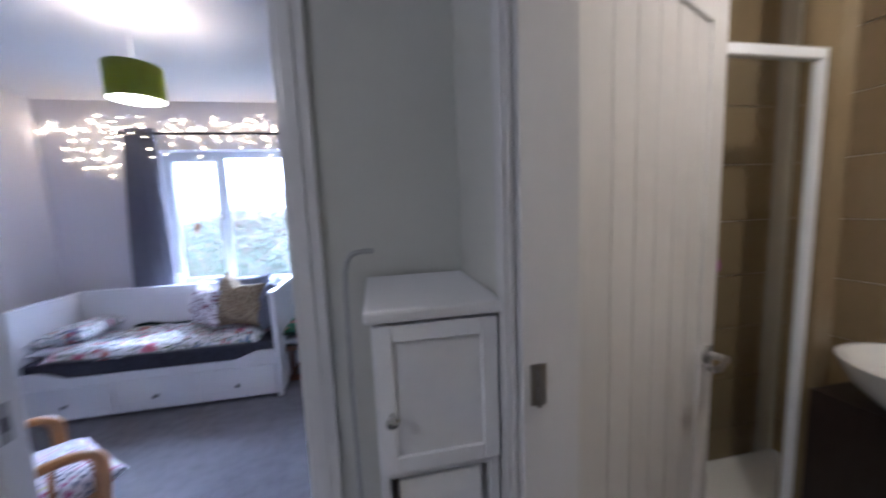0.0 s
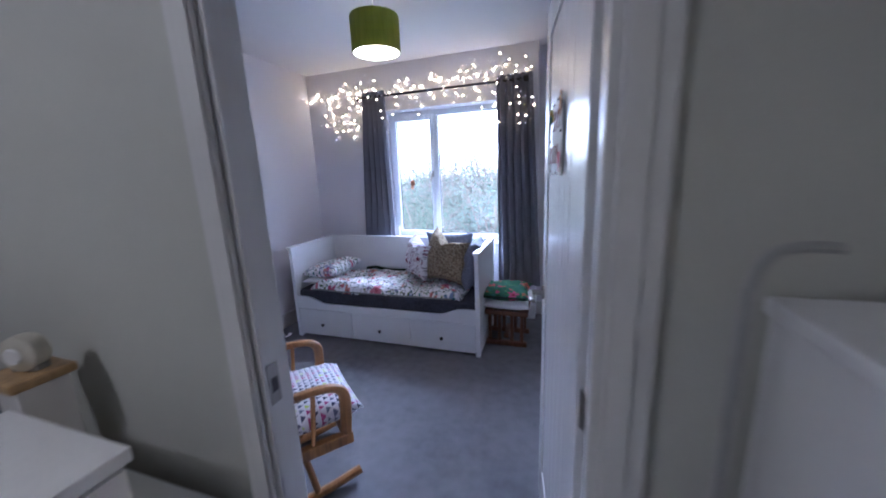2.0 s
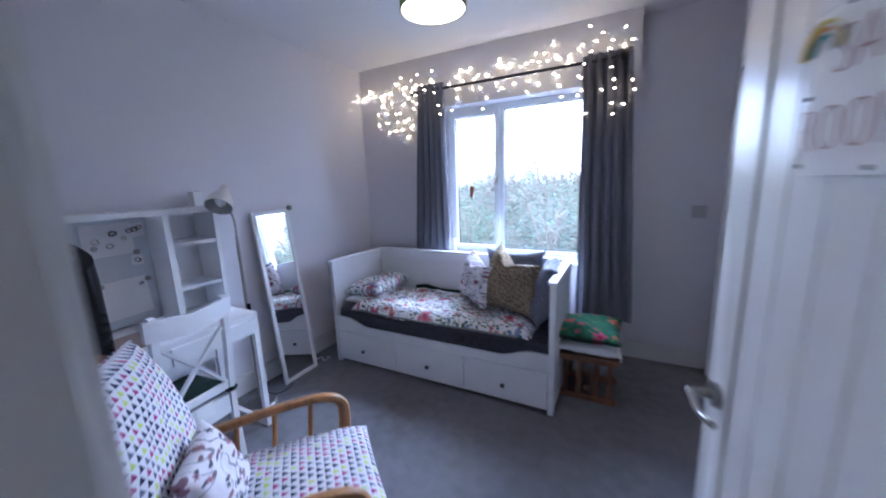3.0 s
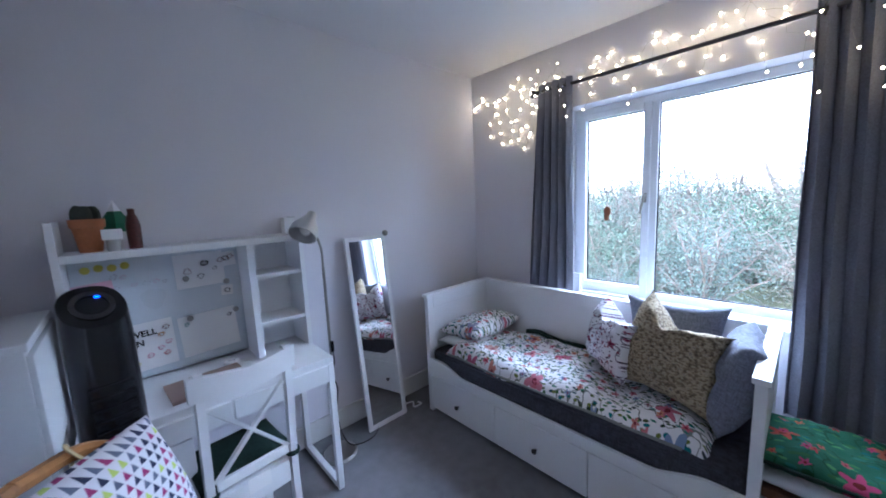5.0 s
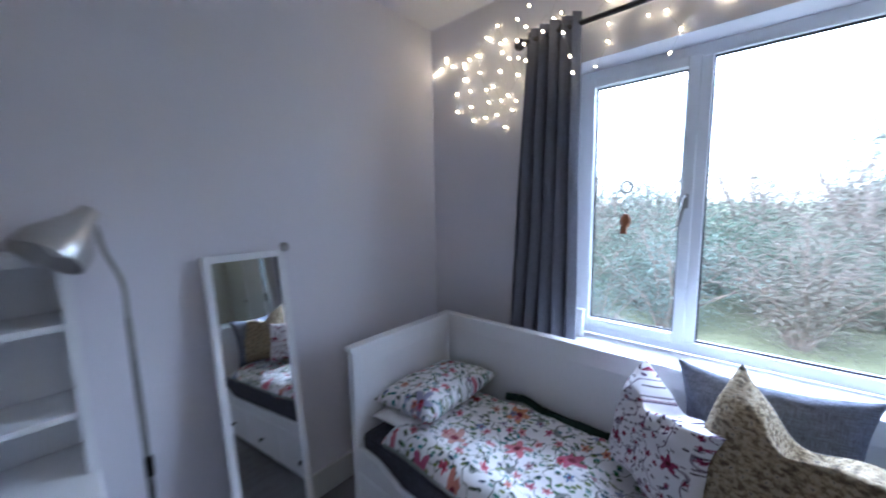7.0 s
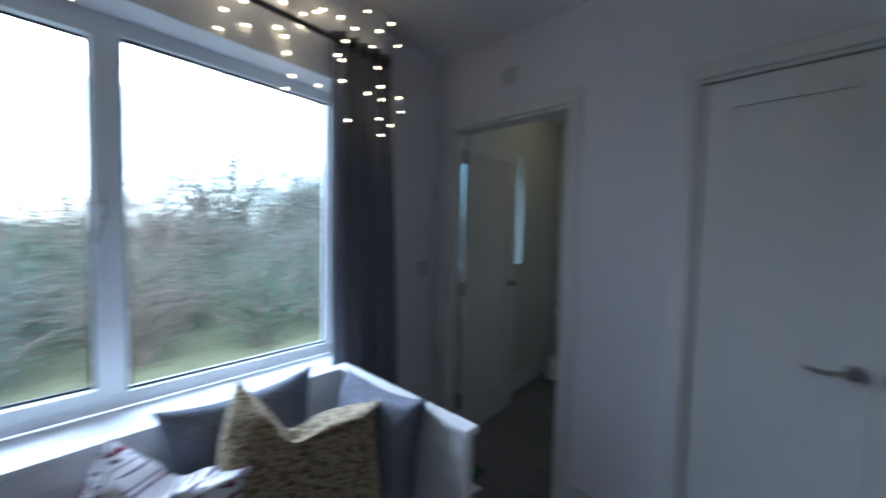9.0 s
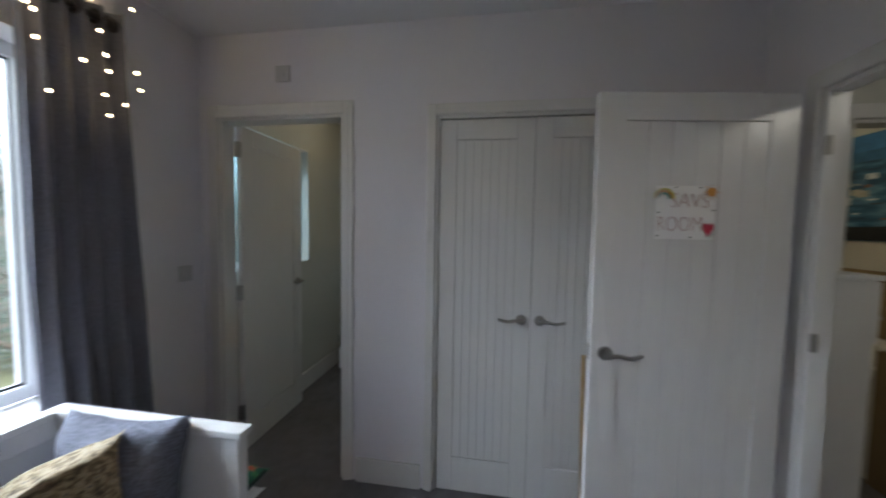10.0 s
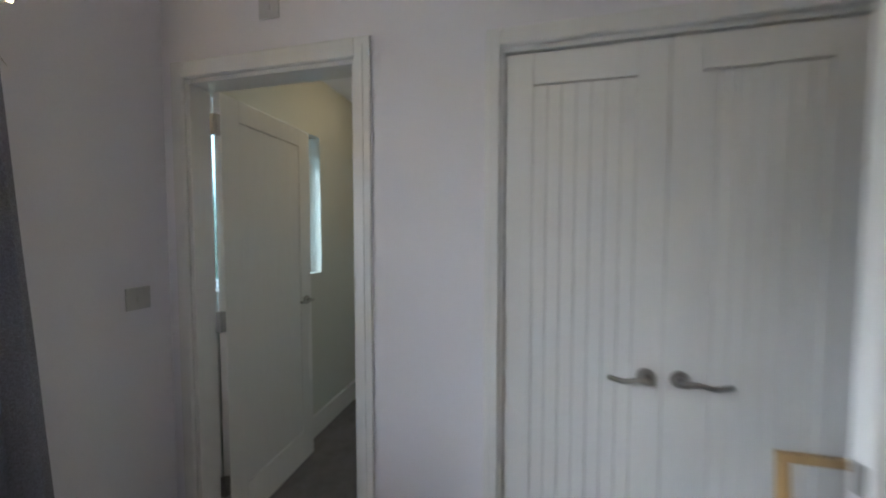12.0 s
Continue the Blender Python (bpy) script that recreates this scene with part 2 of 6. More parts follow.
WALL = surface("lilac_white_emulsion", (0.74, 0.72, 0.77), 0.75, vary=0.025, big=1.2, fine=220, bump=0.12, depth=0.0008, spec=0.3)
WALL_LANDING = surface("grey_green_emulsion", (0.55, 0.55, 0.51), 0.6, vary=0.03, big=1.0, fine=220, bump=0.12, depth=0.0008, spec=0.4)
CEIL = surface("white_ceiling_emulsion", (0.76, 0.75, 0.78), 0.85, vary=0.02, big=0.9, fine=200, bump=0.1, depth=0.0008, spec=0.2)
GLOSS = surface("white_gloss_paint", (0.73, 0.72, 0.72), 0.24, vary=0.025, big=2.5, fine=45, bump=0.06, depth=0.0008, stretch=(1, 1, 0.15))
LACQUER = surface("white_lacquered_board", (0.78, 0.78, 0.8), 0.4, vary=0.02, big=3, fine=60, bump=0.05, depth=0.0006)
UPVC = surface("white_upvc", (0.8, 0.82, 0.85), 0.3, vary=0.015, big=3, fine=80, bump=0.03)
CARPET = carpet_mat("grey_carpet", (0.185, 0.18, 0.195))
STEEL = surface("brushed_steel", (0.36, 0.345, 0.33), 0.32, 1.0, vary=0.1, big=8, fine=160, bump=0.08, stretch=(1, 1, 0.1))
CHROME = surface("polished_chrome", (0.62, 0.61, 0.6), 0.16, 1.0, vary=0.05, big=8, fine=80, bump=0.0)
DARK_METAL = surface("dark_pewter_metal", (0.07, 0.065, 0.07), 0.4, 0.8, vary=0.1, fine=100)
BLACK = surface("black_gloss_plastic", (0.006, 0.006, 0.008), 0.22, vary=0.1, fine=120, bump=0.04)
GREY_SHEET = linen_mat("charcoal_bed_sheet", (0.055, 0.055, 0.075))
CURTAIN = linen_mat("grey_woven_curtain", (0.2, 0.2, 0.24), 950)
GREY_CUSHION = linen_mat("slate_grey_cushion_cloth", (0.17, 0.18, 0.23))
TWEED = tweed_mat("brown_tweed_cloth")
DUVET = floral_mat("white_floral_cotton", (0.78, 0.77, 0.8), [(0.5, 0.07, 0.13), (0.6, 0.24, 0.27), (0.42, 0.1, 0.2), (0.58, 0.27, 0.16), (0.2, 0.27, 0.45)],
                   [(0.03, 0.05, 0.035), (0.06, 0.17, 0.05), (0.02, 0.2, 0.22), (0.025, 0.03, 0.07), (0.16, 0.2, 0.05)])
FLORAL_SMALL = floral_mat("white_cotton_with_plum_sprigs", (0.76, 0.74, 0.78), [(0.22, 0.025, 0.07), (0.28, 0.05, 0.12)], [(0.1, 0.05, 0.12), (0.05, 0.03, 0.06)], 12.0, 26.0, 0.27, 0.17)
GREEN_FLORAL = floral_mat("green_floral_cotton", (0.03, 0.13, 0.075), [(0.5, 0.05, 0.06), (0.55, 0.14, 0.06), (0.5, 0.06, 0.16)],
                          [(0.015, 0.07, 0.03), (0.1, 0.28, 0.1), (0.02, 0.14, 0.13)], 8.0, 18.0)
TRIANGLES = triangle_mat("triangle_print_cotton")
BEECH = wood_mat("honey_beech_wood", (0.33, 0.15, 0.045))
OAK = wood_mat("oak_cap_wood", (0.4, 0.26, 0.12))
DARK_WOOD = wood_mat("reddish_stained_wood", (0.16, 0.07, 0.035))
GREEN_CLOTH = linen_mat("dark_green_seat_cloth", (0.013, 0.03, 0.024))
TERRACOTTA = surface("terracotta", (0.42, 0.15, 0.055), 0.75, vary=0.12, big=9, fine=90)
PAPER = surface("white_paper", (0.84, 0.83, 0.83), 0.7, vary=0.015, big=8, fine=200, bump=0.05)
BOARD = surface("white_magnetic_steel", (0.6, 0.64, 0.68), 0.3, vary=0.02, big=3, fine=90, bump=0.02)
MIRROR, _, _, silver = principled("silvered_mirror")
silver.inputs["Base Color"].default_value = (0.88, 0.89, 0.89, 1)
silver.inputs["Metallic"].default_value, silver.inputs["Roughness"].default_value = 1.0, 0.012
BULB = glowing("warm_led", (1.0, 0.74, 0.38), 3.0)
GLASS = glass_mat("window_glass")
SHOWER_GLASS = glass_mat("shower_glass", (0.93, 0.95, 0.94))
TILE = surface("beige_glazed_tile", (0.3, 0.23, 0.13), 0.25, vary=0.08, big=4, fine=40, bump=0.05, stretch=(1, 1, 0.3), pieces=0.25)
GROUT = surface("pale_grout", (0.55, 0.5, 0.4), 0.8)
CERAMIC = surface("white_ceramic", (0.8, 0.8, 0.78), 0.15, vary=0.01, bump=0.0)
ACRYLIC = surface("white_bath_acrylic", (0.78, 0.78, 0.76), 0.25, vary=0.01, bump=0.0)


# ---- mesh helpers ----
def box(bm, x0, x1, y0, y1, z0, z1, bevel=0.0, m=None):
    vs = bmesh.ops.create_cube(bm, size=1.0)["verts"]
    for v in vs:
        v.co = Vector((x0 + (v.co.x + 0.5) * (x1 - x0), y0 + (v.co.y + 0.5) * (y1 - y0), z0 + (v.co.z + 0.5) * (z1 - z0)))
    if bevel:
        edges = list({e for v in vs for e in v.link_edges})
        r = bmesh.ops.bevel(bm, geom=edges, offset=bevel, segments=2, profile=0.6, affect="EDGES")
        vs = list({v for f in r["faces"] for v in f.verts} | {v for v in vs if v.is_valid})
    if m is not None:
        bmesh.ops.transform(bm, matrix=m, verts=vs)
    return vs


def boxes(*list_of):
    bm = bmesh.new()
    for b in list_of:
        box(bm, *b)
    return bm


def rod(bm, a, b, r, r2=None, n=12):
    a, b = Vector(a), Vector(b)
    d = b - a
    vs = bmesh.ops.create_cone(bm, cap_ends=True, segments=n, radius1=r, radius2=r if r2 is None else r2, depth=d.length)["verts"]
    bmesh.ops.transform(bm, matrix=Matrix.Translation((a + b) / 2) @ d.to_track_quat("Z", "Y").to_matrix().to_4x4(), verts=vs)
    return vs


def ball(bm, c, r, n=12, squash=(1, 1, 1)):
    vs = bmesh.ops.create_uvsphere(bm, u_segments=n, v_segments=max(6, n // 2), radius=r)["verts"]
    for v in vs:
        v.co = Vector((c[0] + v.co.x * squash[0], c[1] + v.co.y * squash[1], c[2] + v.co.z * squash[2]))
    return vs


def lathe(bm, profile, n=28, at=(0, 0, 0)):
    rings = []
    for r, z in profile:
        rings.append([bm.verts.new((at[0] + r * math.cos(2 * math.pi * i / n), at[1] + r * math.sin(2 * math.pi * i / n), at[2] + z)) for i in range(n)])
    for p, q in zip(rings, rings[1:]):
        for i in range(n):
            bm.faces.new((p[i], p[(i + 1) % n], q[(i + 1) % n], q[i]))
    for ring in (rings[0], rings[-1]) if tuple(profile[0]) != tuple(profile[-1]) else ():
        if (ring[0].co - ring[n // 2].co).length > 1e-4:
            bm.faces.new(ring)


def tube(bm, pts, r, n=8, flat=1.0):
    """A round bar along a path; flat squeezes it along its second axis."""
    pts = [Vector(p) for p in pts]
    rings, side = [], None
    for i, p in enumerate(pts):
        d = (pts[min(i + 1, len(pts) - 1)] - pts[max(i - 1, 0)]).normalized()
        side = (side - d * side.dot(d)).normalized() if side else d.orthogonal().normalized()
        up = d.cross(side)
        rr = r[i] if isinstance(r, (list, tuple)) else r
        rings.append([bm.verts.new(p + rr * (math.cos(2 * math.pi * k / n) * side + flat * math.sin(2 * math.pi * k / n) * up)) for k in range(n)])
    for p, q in zip(rings, rings[1:]):
        for k in range(n):
            bm.faces.new((p[k], p[(k + 1) % n], q[(k + 1) % n], q[k]))
    bm.faces.new(list(reversed(rings[0])))
    bm.faces.new(rings[-1])


def curve_pts(ctrl, n=8):
    """A smooth path through control points."""
    c = [Vector(p) for p in ctrl]
    c = [2 * c[0] - c[1]] + c + [2 * c[-1] - c[-2]]
    out = []
    for i in range(1, len(c) - 2):
        for k in range(n):
            t = k / n
            out.append(0.5 * ((2 * c[i]) + (c[i + 1] - c[i - 1]) * t + (2 * c[i - 1] - 5 * c[i] + 4 * c[i + 1] - c[i + 2]) * t * t + (3 * c[i] - c[i - 1] - 3 * c[i + 1] + c[i + 2]) * t ** 3))
    out.append(c[-2])
    return out


def cushion(bm, w, h, t, seed=0, n=22, pinch=0.1, lump=0.012, chop=0.0):
    """A stuffed cushion in the xz plane, standing on z = 0, its thickness along y."""
    grid = {}
    for s in (-1, 1):
        for i in range(n + 1):
            for j in range(n + 1):
                u, v = 2 * i / n - 1, 2 * j / n - 1
                if s == 1 and (i in (0, n) or j in (0, n)):
                    grid[s, i, j] = grid[-1, i, j]
                    continue
                body = max(0.0, (1 - u ** 4)) ** 0.55 * max(0.0, (1 - v ** 4)) ** 0.55
                x = u * w / 2 * (1 - pinch * (1 - v * v) * abs(u) ** 3)
                z = h / 2 + v * h / 2 * (1 - pinch * (1 - u * u) * abs(v) ** 3)
                k = noise.noise(Vector((u * 2.2 + seed, v * 2.2, s * 1.7))) * lump + noise.noise(Vector((u * 6 + seed, v * 6, s))) * lump * 0.4
                y = s * (t / 2 * body + k * body)
                top = max(0.0, v) ** 2
                fold = min(1.0, (u + 1) / 0.9)
                z -= chop * h * top * (0.3 * math.exp(-((u + 0.08) / 0.24) ** 2) + 0.58 * fold)
                x += chop * w * 0.42 * top * max(0.0, -u)
                y += s * chop * 0.1 * t * math.exp(-((u + 0.55) / 0.3) ** 2) * top * (1 - u * u)
                grid[s, i, j] = bm.verts.new((x, y, z))
    uv = bm.loops.layers.uv.verify()
    for s in (-1, 1):
        for i in range(n):
            for j in range(n):
                q = [grid[s, i, j], grid[s, i + 1, j], grid[s, i + 1, j + 1], grid[s, i, j + 1]]
                f = bm.faces.new(q if s == -1 else q[::-1])
                f.smooth = True
                for l in f.loops:
                    l[uv].uv = (l.vert.co.x, l.vert.co.z)


def part(name, bm, material, parent=None, label="", smooth=False, m=None):
    """Links a bmesh as one mesh object under a thing or a part."""
    me = bpy.data.meshes.new(name)
    bmesh.ops.recalc_face_normals(bm, faces=bm.faces)
    bm.to_mesh(me)
    bm.free()
    if smooth:
        for p in me.polygons:
            p.use_smooth = True
        me.set_sharp_from_angle(angle=radians(38))
    me.materials.append(material)
    ob = new(name, me)
    if parent:
        ob.parent = parent
    if m is not None:
        ob.matrix_basis = m
    if label:
        tagged(ob, label)
    return ob


def shared(name, me, parent, m):
    ob = new(name, me)
    ob.parent = parent
    ob.matrix_basis = m
    return ob


def thing(name, m, label, category, group="", kind=""):
    ob = new(name)
    ob.empty_display_size = 0.05
    ob.matrix_basis = m
    return tagged(ob, label, category, group, kind)


def solid(name, bm, material, label, category, group="", kind="", smooth=False, m=None):
    return tagged(part(name, bm, material, None, "", smooth, m), label, category, group, kind)


def writing(name, text, size, material, parent, m, weight=0.0):
    cu = bpy.data.curves.new(name, "FONT")
    cu.body, cu.size, cu.extrude, cu.offset = text, size, 0.0006, weight
    cu.align_x = "CENTER"
    ob = new(name, cu)
    me = bpy.data.meshes.new_from_object(ob)
    bpy.data.objects.remove(ob)
    me.materials.append(material)
    return shared(name, me, parent, m)

# ---- structure ----
XW, XE, YN, YS, YL, CZ = 0.42, 3.30, 3.40, 0.692, 0.622, 2.46
YP = 3.53             # the recessed end of the north wall
XB = 3.402            # landing face of the bathroom wall
DOOR = (2.352, 3.012, 1.94)      # bedroom doorway: x0, x1, top
ENS = (2.66, 3.42, 2.015)         # en-suite doorway: y0, y1, top
WARD = (1.17, 2.165, 1.99)       # wardrobe opening
BATH = (-0.2, 0.277, 1.94)        # bathroom doorway
WIN = (1.265, 2.585, 0.755, 2.035)   # window opening x0, x1, z0, z1

part_tag = dict(category="wall", kind="structure")
solid("floor", boxes((-0.2, 5.3, -2.2, 3.75, -0.12, 0.0)), CARPET, "grey short-pile fitted carpet", "floor", kind="structure")
solid("ceiling", boxes((-0.2, 5.3, -2.2, 3.75, CZ, CZ + 0.12)), CEIL, "plain white painted ceiling", "ceiling", kind="structure")
solid("wall_west", boxes((XW - 0.12, XW, YL, YN + 0.3, 0, CZ)), WALL, "plain pale lilac-white painted wall", **part_tag)
solid("wall_north", boxes((XW, WIN[0], YN, 3.7, 0, CZ), (WIN[1], 2.76, YN, 3.7, 0, CZ), (2.76, 3.36, YP, 3.7, 0, CZ), (WIN[0], WIN[1], YN, 3.7, 0, WIN[2] - 0.03), (WIN[0], WIN[1], YN, 3.7, WIN[3], CZ)),
      WALL, "pale lilac-white painted wall with a window opening", **part_tag)
solid("wall_east", boxes((XE, XE + 0.1, YS, WARD[0], 0, CZ), (XE, XE + 0.1, WARD[1], ENS[0], 0, CZ), (XE, XE + 0.1, ENS[1], YP, 0, CZ),
                         (XE, XE + 0.1, WARD[0], WARD[1], WARD[2], CZ), (XE, XE + 0.1, ENS[0], ENS[1], ENS[2], CZ)), WALL, "pale lilac-white wall with two door openings", **part_tag)
half = (YL + YS) / 2
solid("wall_south", boxes((XW, DOOR[0], half, YS, 0, CZ), (DOOR[1], XE + 0.1, half, YS, 0, CZ), (DOOR[0], DOOR[1], half, YS, DOOR[2], CZ)), WALL, "pale lilac-white wall with a doorway", **part_tag)
solid("wall_landing_north", boxes((0.9, DOOR[0], YL, half, 0, CZ), (DOOR[1], XB, YL, half, 0, CZ), (DOOR[0], DOOR[1], YL, half, DOOR[2], CZ)), WALL_LANDING, "grey-green painted landing wall with a doorway", **part_tag)
solid("wall_landing_east", boxes((XB, XB + 0.05, BATH[1], YL, 0, CZ), (XB, XB + 0.05, -2.0, BATH[0], 0, CZ), (XB, XB + 0.05, BATH[0], BATH[1], BATH[2], CZ)),
      WALL_LANDING, "grey-green painted landing wall with the bathroom doorway", **part_tag)
solid("wall_landing_south", boxes((0.9, XB, -2.1, -2.0, 0, CZ)), WALL_LANDING, "grey-green painted landing wall", **part_tag)
solid("wall_landing_west", boxes((0.8, 0.9, -2.1, YL, 0, CZ)), WALL_LANDING, "grey-green painted wall beyond the stairs", **part_tag)
# bathroom shell
solid("wall_bathroom_west", boxes((XB + 0.05, XB + 0.1, BATH[1], 1.0, 0, CZ), (XB + 0.05, XB + 0.1, -1.1, BATH[0], 0, CZ), (XB + 0.05, XB + 0.1, BATH[0], BATH[1], BATH[2], CZ)), WALL_LANDING, "cream painted bathroom wall", **part_tag)
BS, BN, BE = -0.97, 1.1, 5.15
solid("wall_bathroom_south", boxes((XB + 0.1, BE, BS - 0.1, BS, 0, CZ)), WALL_LANDING, "cream painted bathroom wall above tiles", **part_tag)
solid("wall_bathroom_north", boxes((XB + 0.05, BE, BN, BN + 0.05, 0, CZ)), GROUT, "tiled bathroom wall", **part_tag)
solid("wall_bathroom_east", boxes((BE, BE + 0.1, BS - 0.1, BN + 0.05, 0, CZ)), GROUT, "tiled bathroom wall", **part_tag)
# en-suite shell
EN, EEX = 3.47, 5.0
solid("wall_ensuite_north", boxes((3.36, 3.44, EN, 3.7, 0, CZ), (4.325, EEX, EN, 3.7, 0, CZ), (3.44, 4.325, EN, 3.7, 0, 1.12), (3.44, 4.325, EN, 3.7, 2.05, CZ)), WALL_LANDING, "plain grey-green en-suite wall with a window", **part_tag)
solid("wall_ensuite_east", boxes((EEX, EEX + 0.1, 2.2, 3.7, 0, CZ)), WALL_LANDING, "plain grey-green en-suite wall", **part_tag)
solid("wall_ensuite_south", boxes((XE + 0.1, EEX, 2.2, 2.28, 0, CZ)), WALL_LANDING, "plain grey-green en-suite wall", **part_tag)
solid("wall_wardrobe_back", boxes((3.95, 4.0, 1.15, 2.2, 0, CZ)), WALL, "plain wall behind the wardrobe", **part_tag)
solid("baseboard_ensuite", boxes((4.0, EEX, EN - 0.016, EN - 0.001, 0, 0.15, 0.003)), GLOSS, "white gloss skirting board", "baseboard", kind="structure")

# skirting boards
SK, SH = 0.017, 0.135


def skirting(name, *runs):
    solid(name, boxes(*[(x0, x1, y0, y1, 0.0, SH, 0.004) for x0, x1, y0, y1 in runs]), GLOSS, "white gloss skirting board", "baseboard", kind="structure")


skirting("baseboard_west", (XW + 0.001, XW + SK, YS, YN - SK - 0.002))
skirting("baseboard_north", (XW + 0.001, 2.76, YN - SK, YN - 0.001), (2.762, XE - 0.02, YP - SK, YP - 0.001))
skirting("baseboard_east", (XE - SK, XE - 0.001, WARD[1] + 0.06, ENS[0] - 0.07), (XE - SK, XE - 0.001, YS, WARD[0] - 0.06))
skirting("baseboard_south", (XW + SK + 0.002, DOOR[0] - 0.07, YS + 0.001, YS + SK))
skirting("baseboard_landing", (0.9, DOOR[0] - 0.07, YL - SK, YL - 0.001), (XB - SK, XB - 0.001, -2.0, BATH[0] - 0.07))


def casing(name, wall_axis, face, out, a0, a1, top, through_to, w=0.062, t=0.014):
    """Architrave on one face and the lining through the wall."""
    bm = bmesh.new()

    def put(p0, p1, d0, d1, z0, z1, bev):
        d0, d1 = sorted((d0, d1))
        if wall_axis == "x":
            box(bm, d0, d1, p0, p1, z0, z1, bev)
        else:
            box(bm, p0, p1, d0, d1, z0, z1, bev)
    f0, f1 = face + out * 0.001, face + out * t
    put(a0 - w + 0.008, a0 + 0.008, f0, f1, 0.001, top + w, 0.006)
    put(a1 - 0.008, a1 + w - 0.008, f0, f1, 0.001, top + w, 0.006)
    put(a0 + 0.008, a1 - 0.008, f0, f1, top - 0.008, top + w, 0.006)
    # raised inner bead
    put(a0 - w * 0.45, a0 + 0.004, f1 - 0.001, f1 + out * 0.004, 0.001, top + w * 0.5, 0.002)
    put(a1 - 0.004, a1 + w * 0.45, f1 - 0.001, f1 + out * 0.004, 0.001, top + w * 0.5, 0.002)
    put(a0 + 0.004, a1 - 0.004, f1 - 0.001, f1 + out * 0.004, top - 0.004, top + w * 0.5, 0.002)
    if through_to is not None:
        l0, l1 = face - out * 0.001, through_to
        put(a0 + 0.0005, a0 + 0.022, l0, l1, 0.001, top - 0.0005, 0.002)
        put(a1 - 0.022, a1 - 0.0005, l0, l1, 0.001, top - 0.0005, 0.002)
        put(a0 + 0.022, a1 - 0.022, l0, l1, top - 0.022, top - 0.0005, 0.002)
    return solid(name, bm, GLOSS, "white gloss painted door casing", "door frame", kind="structure")


casing("trim_bedroom_door", "y", YS, 1, DOOR[0], DOOR[1], DOOR[2], YL + 0.001)
casing("trim_landing_side", "y", YL, -1, DOOR[0], DOOR[1], DOOR[2], None)
casing("trim_ensuite_door", "x", XE, -1, ENS[0], ENS[1], ENS[2], XE + 0.099)
casing("trim_wardrobe", "x", XE, -1, WARD[0], WARD[1], WARD[2], XE + 0.099, w=0.05)
casing("trim_bathroom_door", "x", XB, -1, BATH[0], BATH[1], BATH[2], XB + 0.099)


# ---- doors ----
def lever(parent, x, z, y, side, way):
    """A curved lever handle on a round rose; side: which face, way: the direction the lever points."""
    bm = bmesh.new()
    rod(bm, (x, y, z), (x, y + side * 0.009, z), 0.026, n=24)
    rod(bm, (x, y + side * 0.009, z), (x, y + side * 0.05, z), 0.01, n=14)
    path = curve_pts([(x, y + side * 0.046, z), (x + way * 0.03, y + side * 0.052, z + 0.006), (x + way * 0.07, y + side * 0.052, z - 0.002), (x + way * 0.115, y + side * 0.047, z + 0.006)], 6)
    tube(bm, path, [0.0095] * 6 + [0.0085] * (len(path) - 6), 10, 0.8)
    return part("door_handle", bm, STEEL, parent, "brushed steel lever handle", True)


def door_leaf(name, w, h, boards, m, label, handle=True, both=True, stile=0.1, handle_z=0.95, mirror_way=-1):
    """A leaf hinged at the origin, running along +x, its face at y = 0 and its back at y = 0.038."""
    d = thing(name, m, label, "door", kind="structure")
    t = 0.038
    rail_b, rail_t = 0.19, 0.1
    for n, (a, b) in (("stile", (0.0, stile)), ("stile", (w - stile, w))):
        part(n, boxes((a, b, 0, t, 0.006, h, 0.0025)), GLOSS, d)
    part("top_rail", boxes((stile + 0.0005, w - stile - 0.0005, 0, t, h - rail_t, h, 0.0025)), GLOSS, d)
    part("bottom_rail", boxes((stile + 0.0005, w - stile - 0.0005, 0, t, 0.006, rail_b, 0.0025)), GLOSS, d)
    bw = (w - 2 * stile) / boards
    bm = boxes((0, bw - 0.0015, 0.005, t - 0.005, rail_b + 0.001, h - rail_t - 0.001, 0.003))
    first = part("board", bm, GLOSS, d, m=Matrix.Translation((stile + 0.0015, 0, 0)))
    for i in range(1, boards):
        shared("board", first.data, d, Matrix.Translation((stile + 0.0015 + i * bw, 0, 0)))
    part("core", boxes((stile - 0.004, w - stile + 0.004, 0.012, t - 0.012, rail_b - 0.004, h - rail_t + 0.004)), GLOSS, d)
    if handle:
        lever(d, w - 0.055, handle_z, 0, -1, mirror_way)
        if both:
            lever(d, w - 0.055, handle_z, t, 1, -1)
        part("latch_plate", boxes((w - 0.002, w + 0.0015, 0.008, 0.03, handle_z - 0.03, handle_z + 0.03, 0.0005)), STEEL, d, "steel latch plate")
    return d


def hinge(name, m, parent=None):
    bm = boxes((-0.013, 0.013, -0.002, 0.0005, -0.034, 0.034, 0.001))
    rod(bm, (0, -0.004, -0.035), (0, -0.004, 0.035), 0.004, n=10)
    return solid(name, bm, STEEL, "small steel butt hinge on a door jamb", "hinge", "door hinges", smooth=True, m=m)


# bedroom door, standing open along the wardrobe
u = Vector((-0.128, 0.99, 0)).normalized()
bed_m = Matrix.Translation((2.982, 0.775, 0)) @ Matrix.Rotation(math.atan2(u.y, u.x), 4, "Z") @ Matrix.Translation((0, -0.038, 0))
door_bed = door_leaf("door_1", 0.716, 1.915, 6, bed_m, "white boarded bedroom door standing open with steel lever", mirror_way=-1)
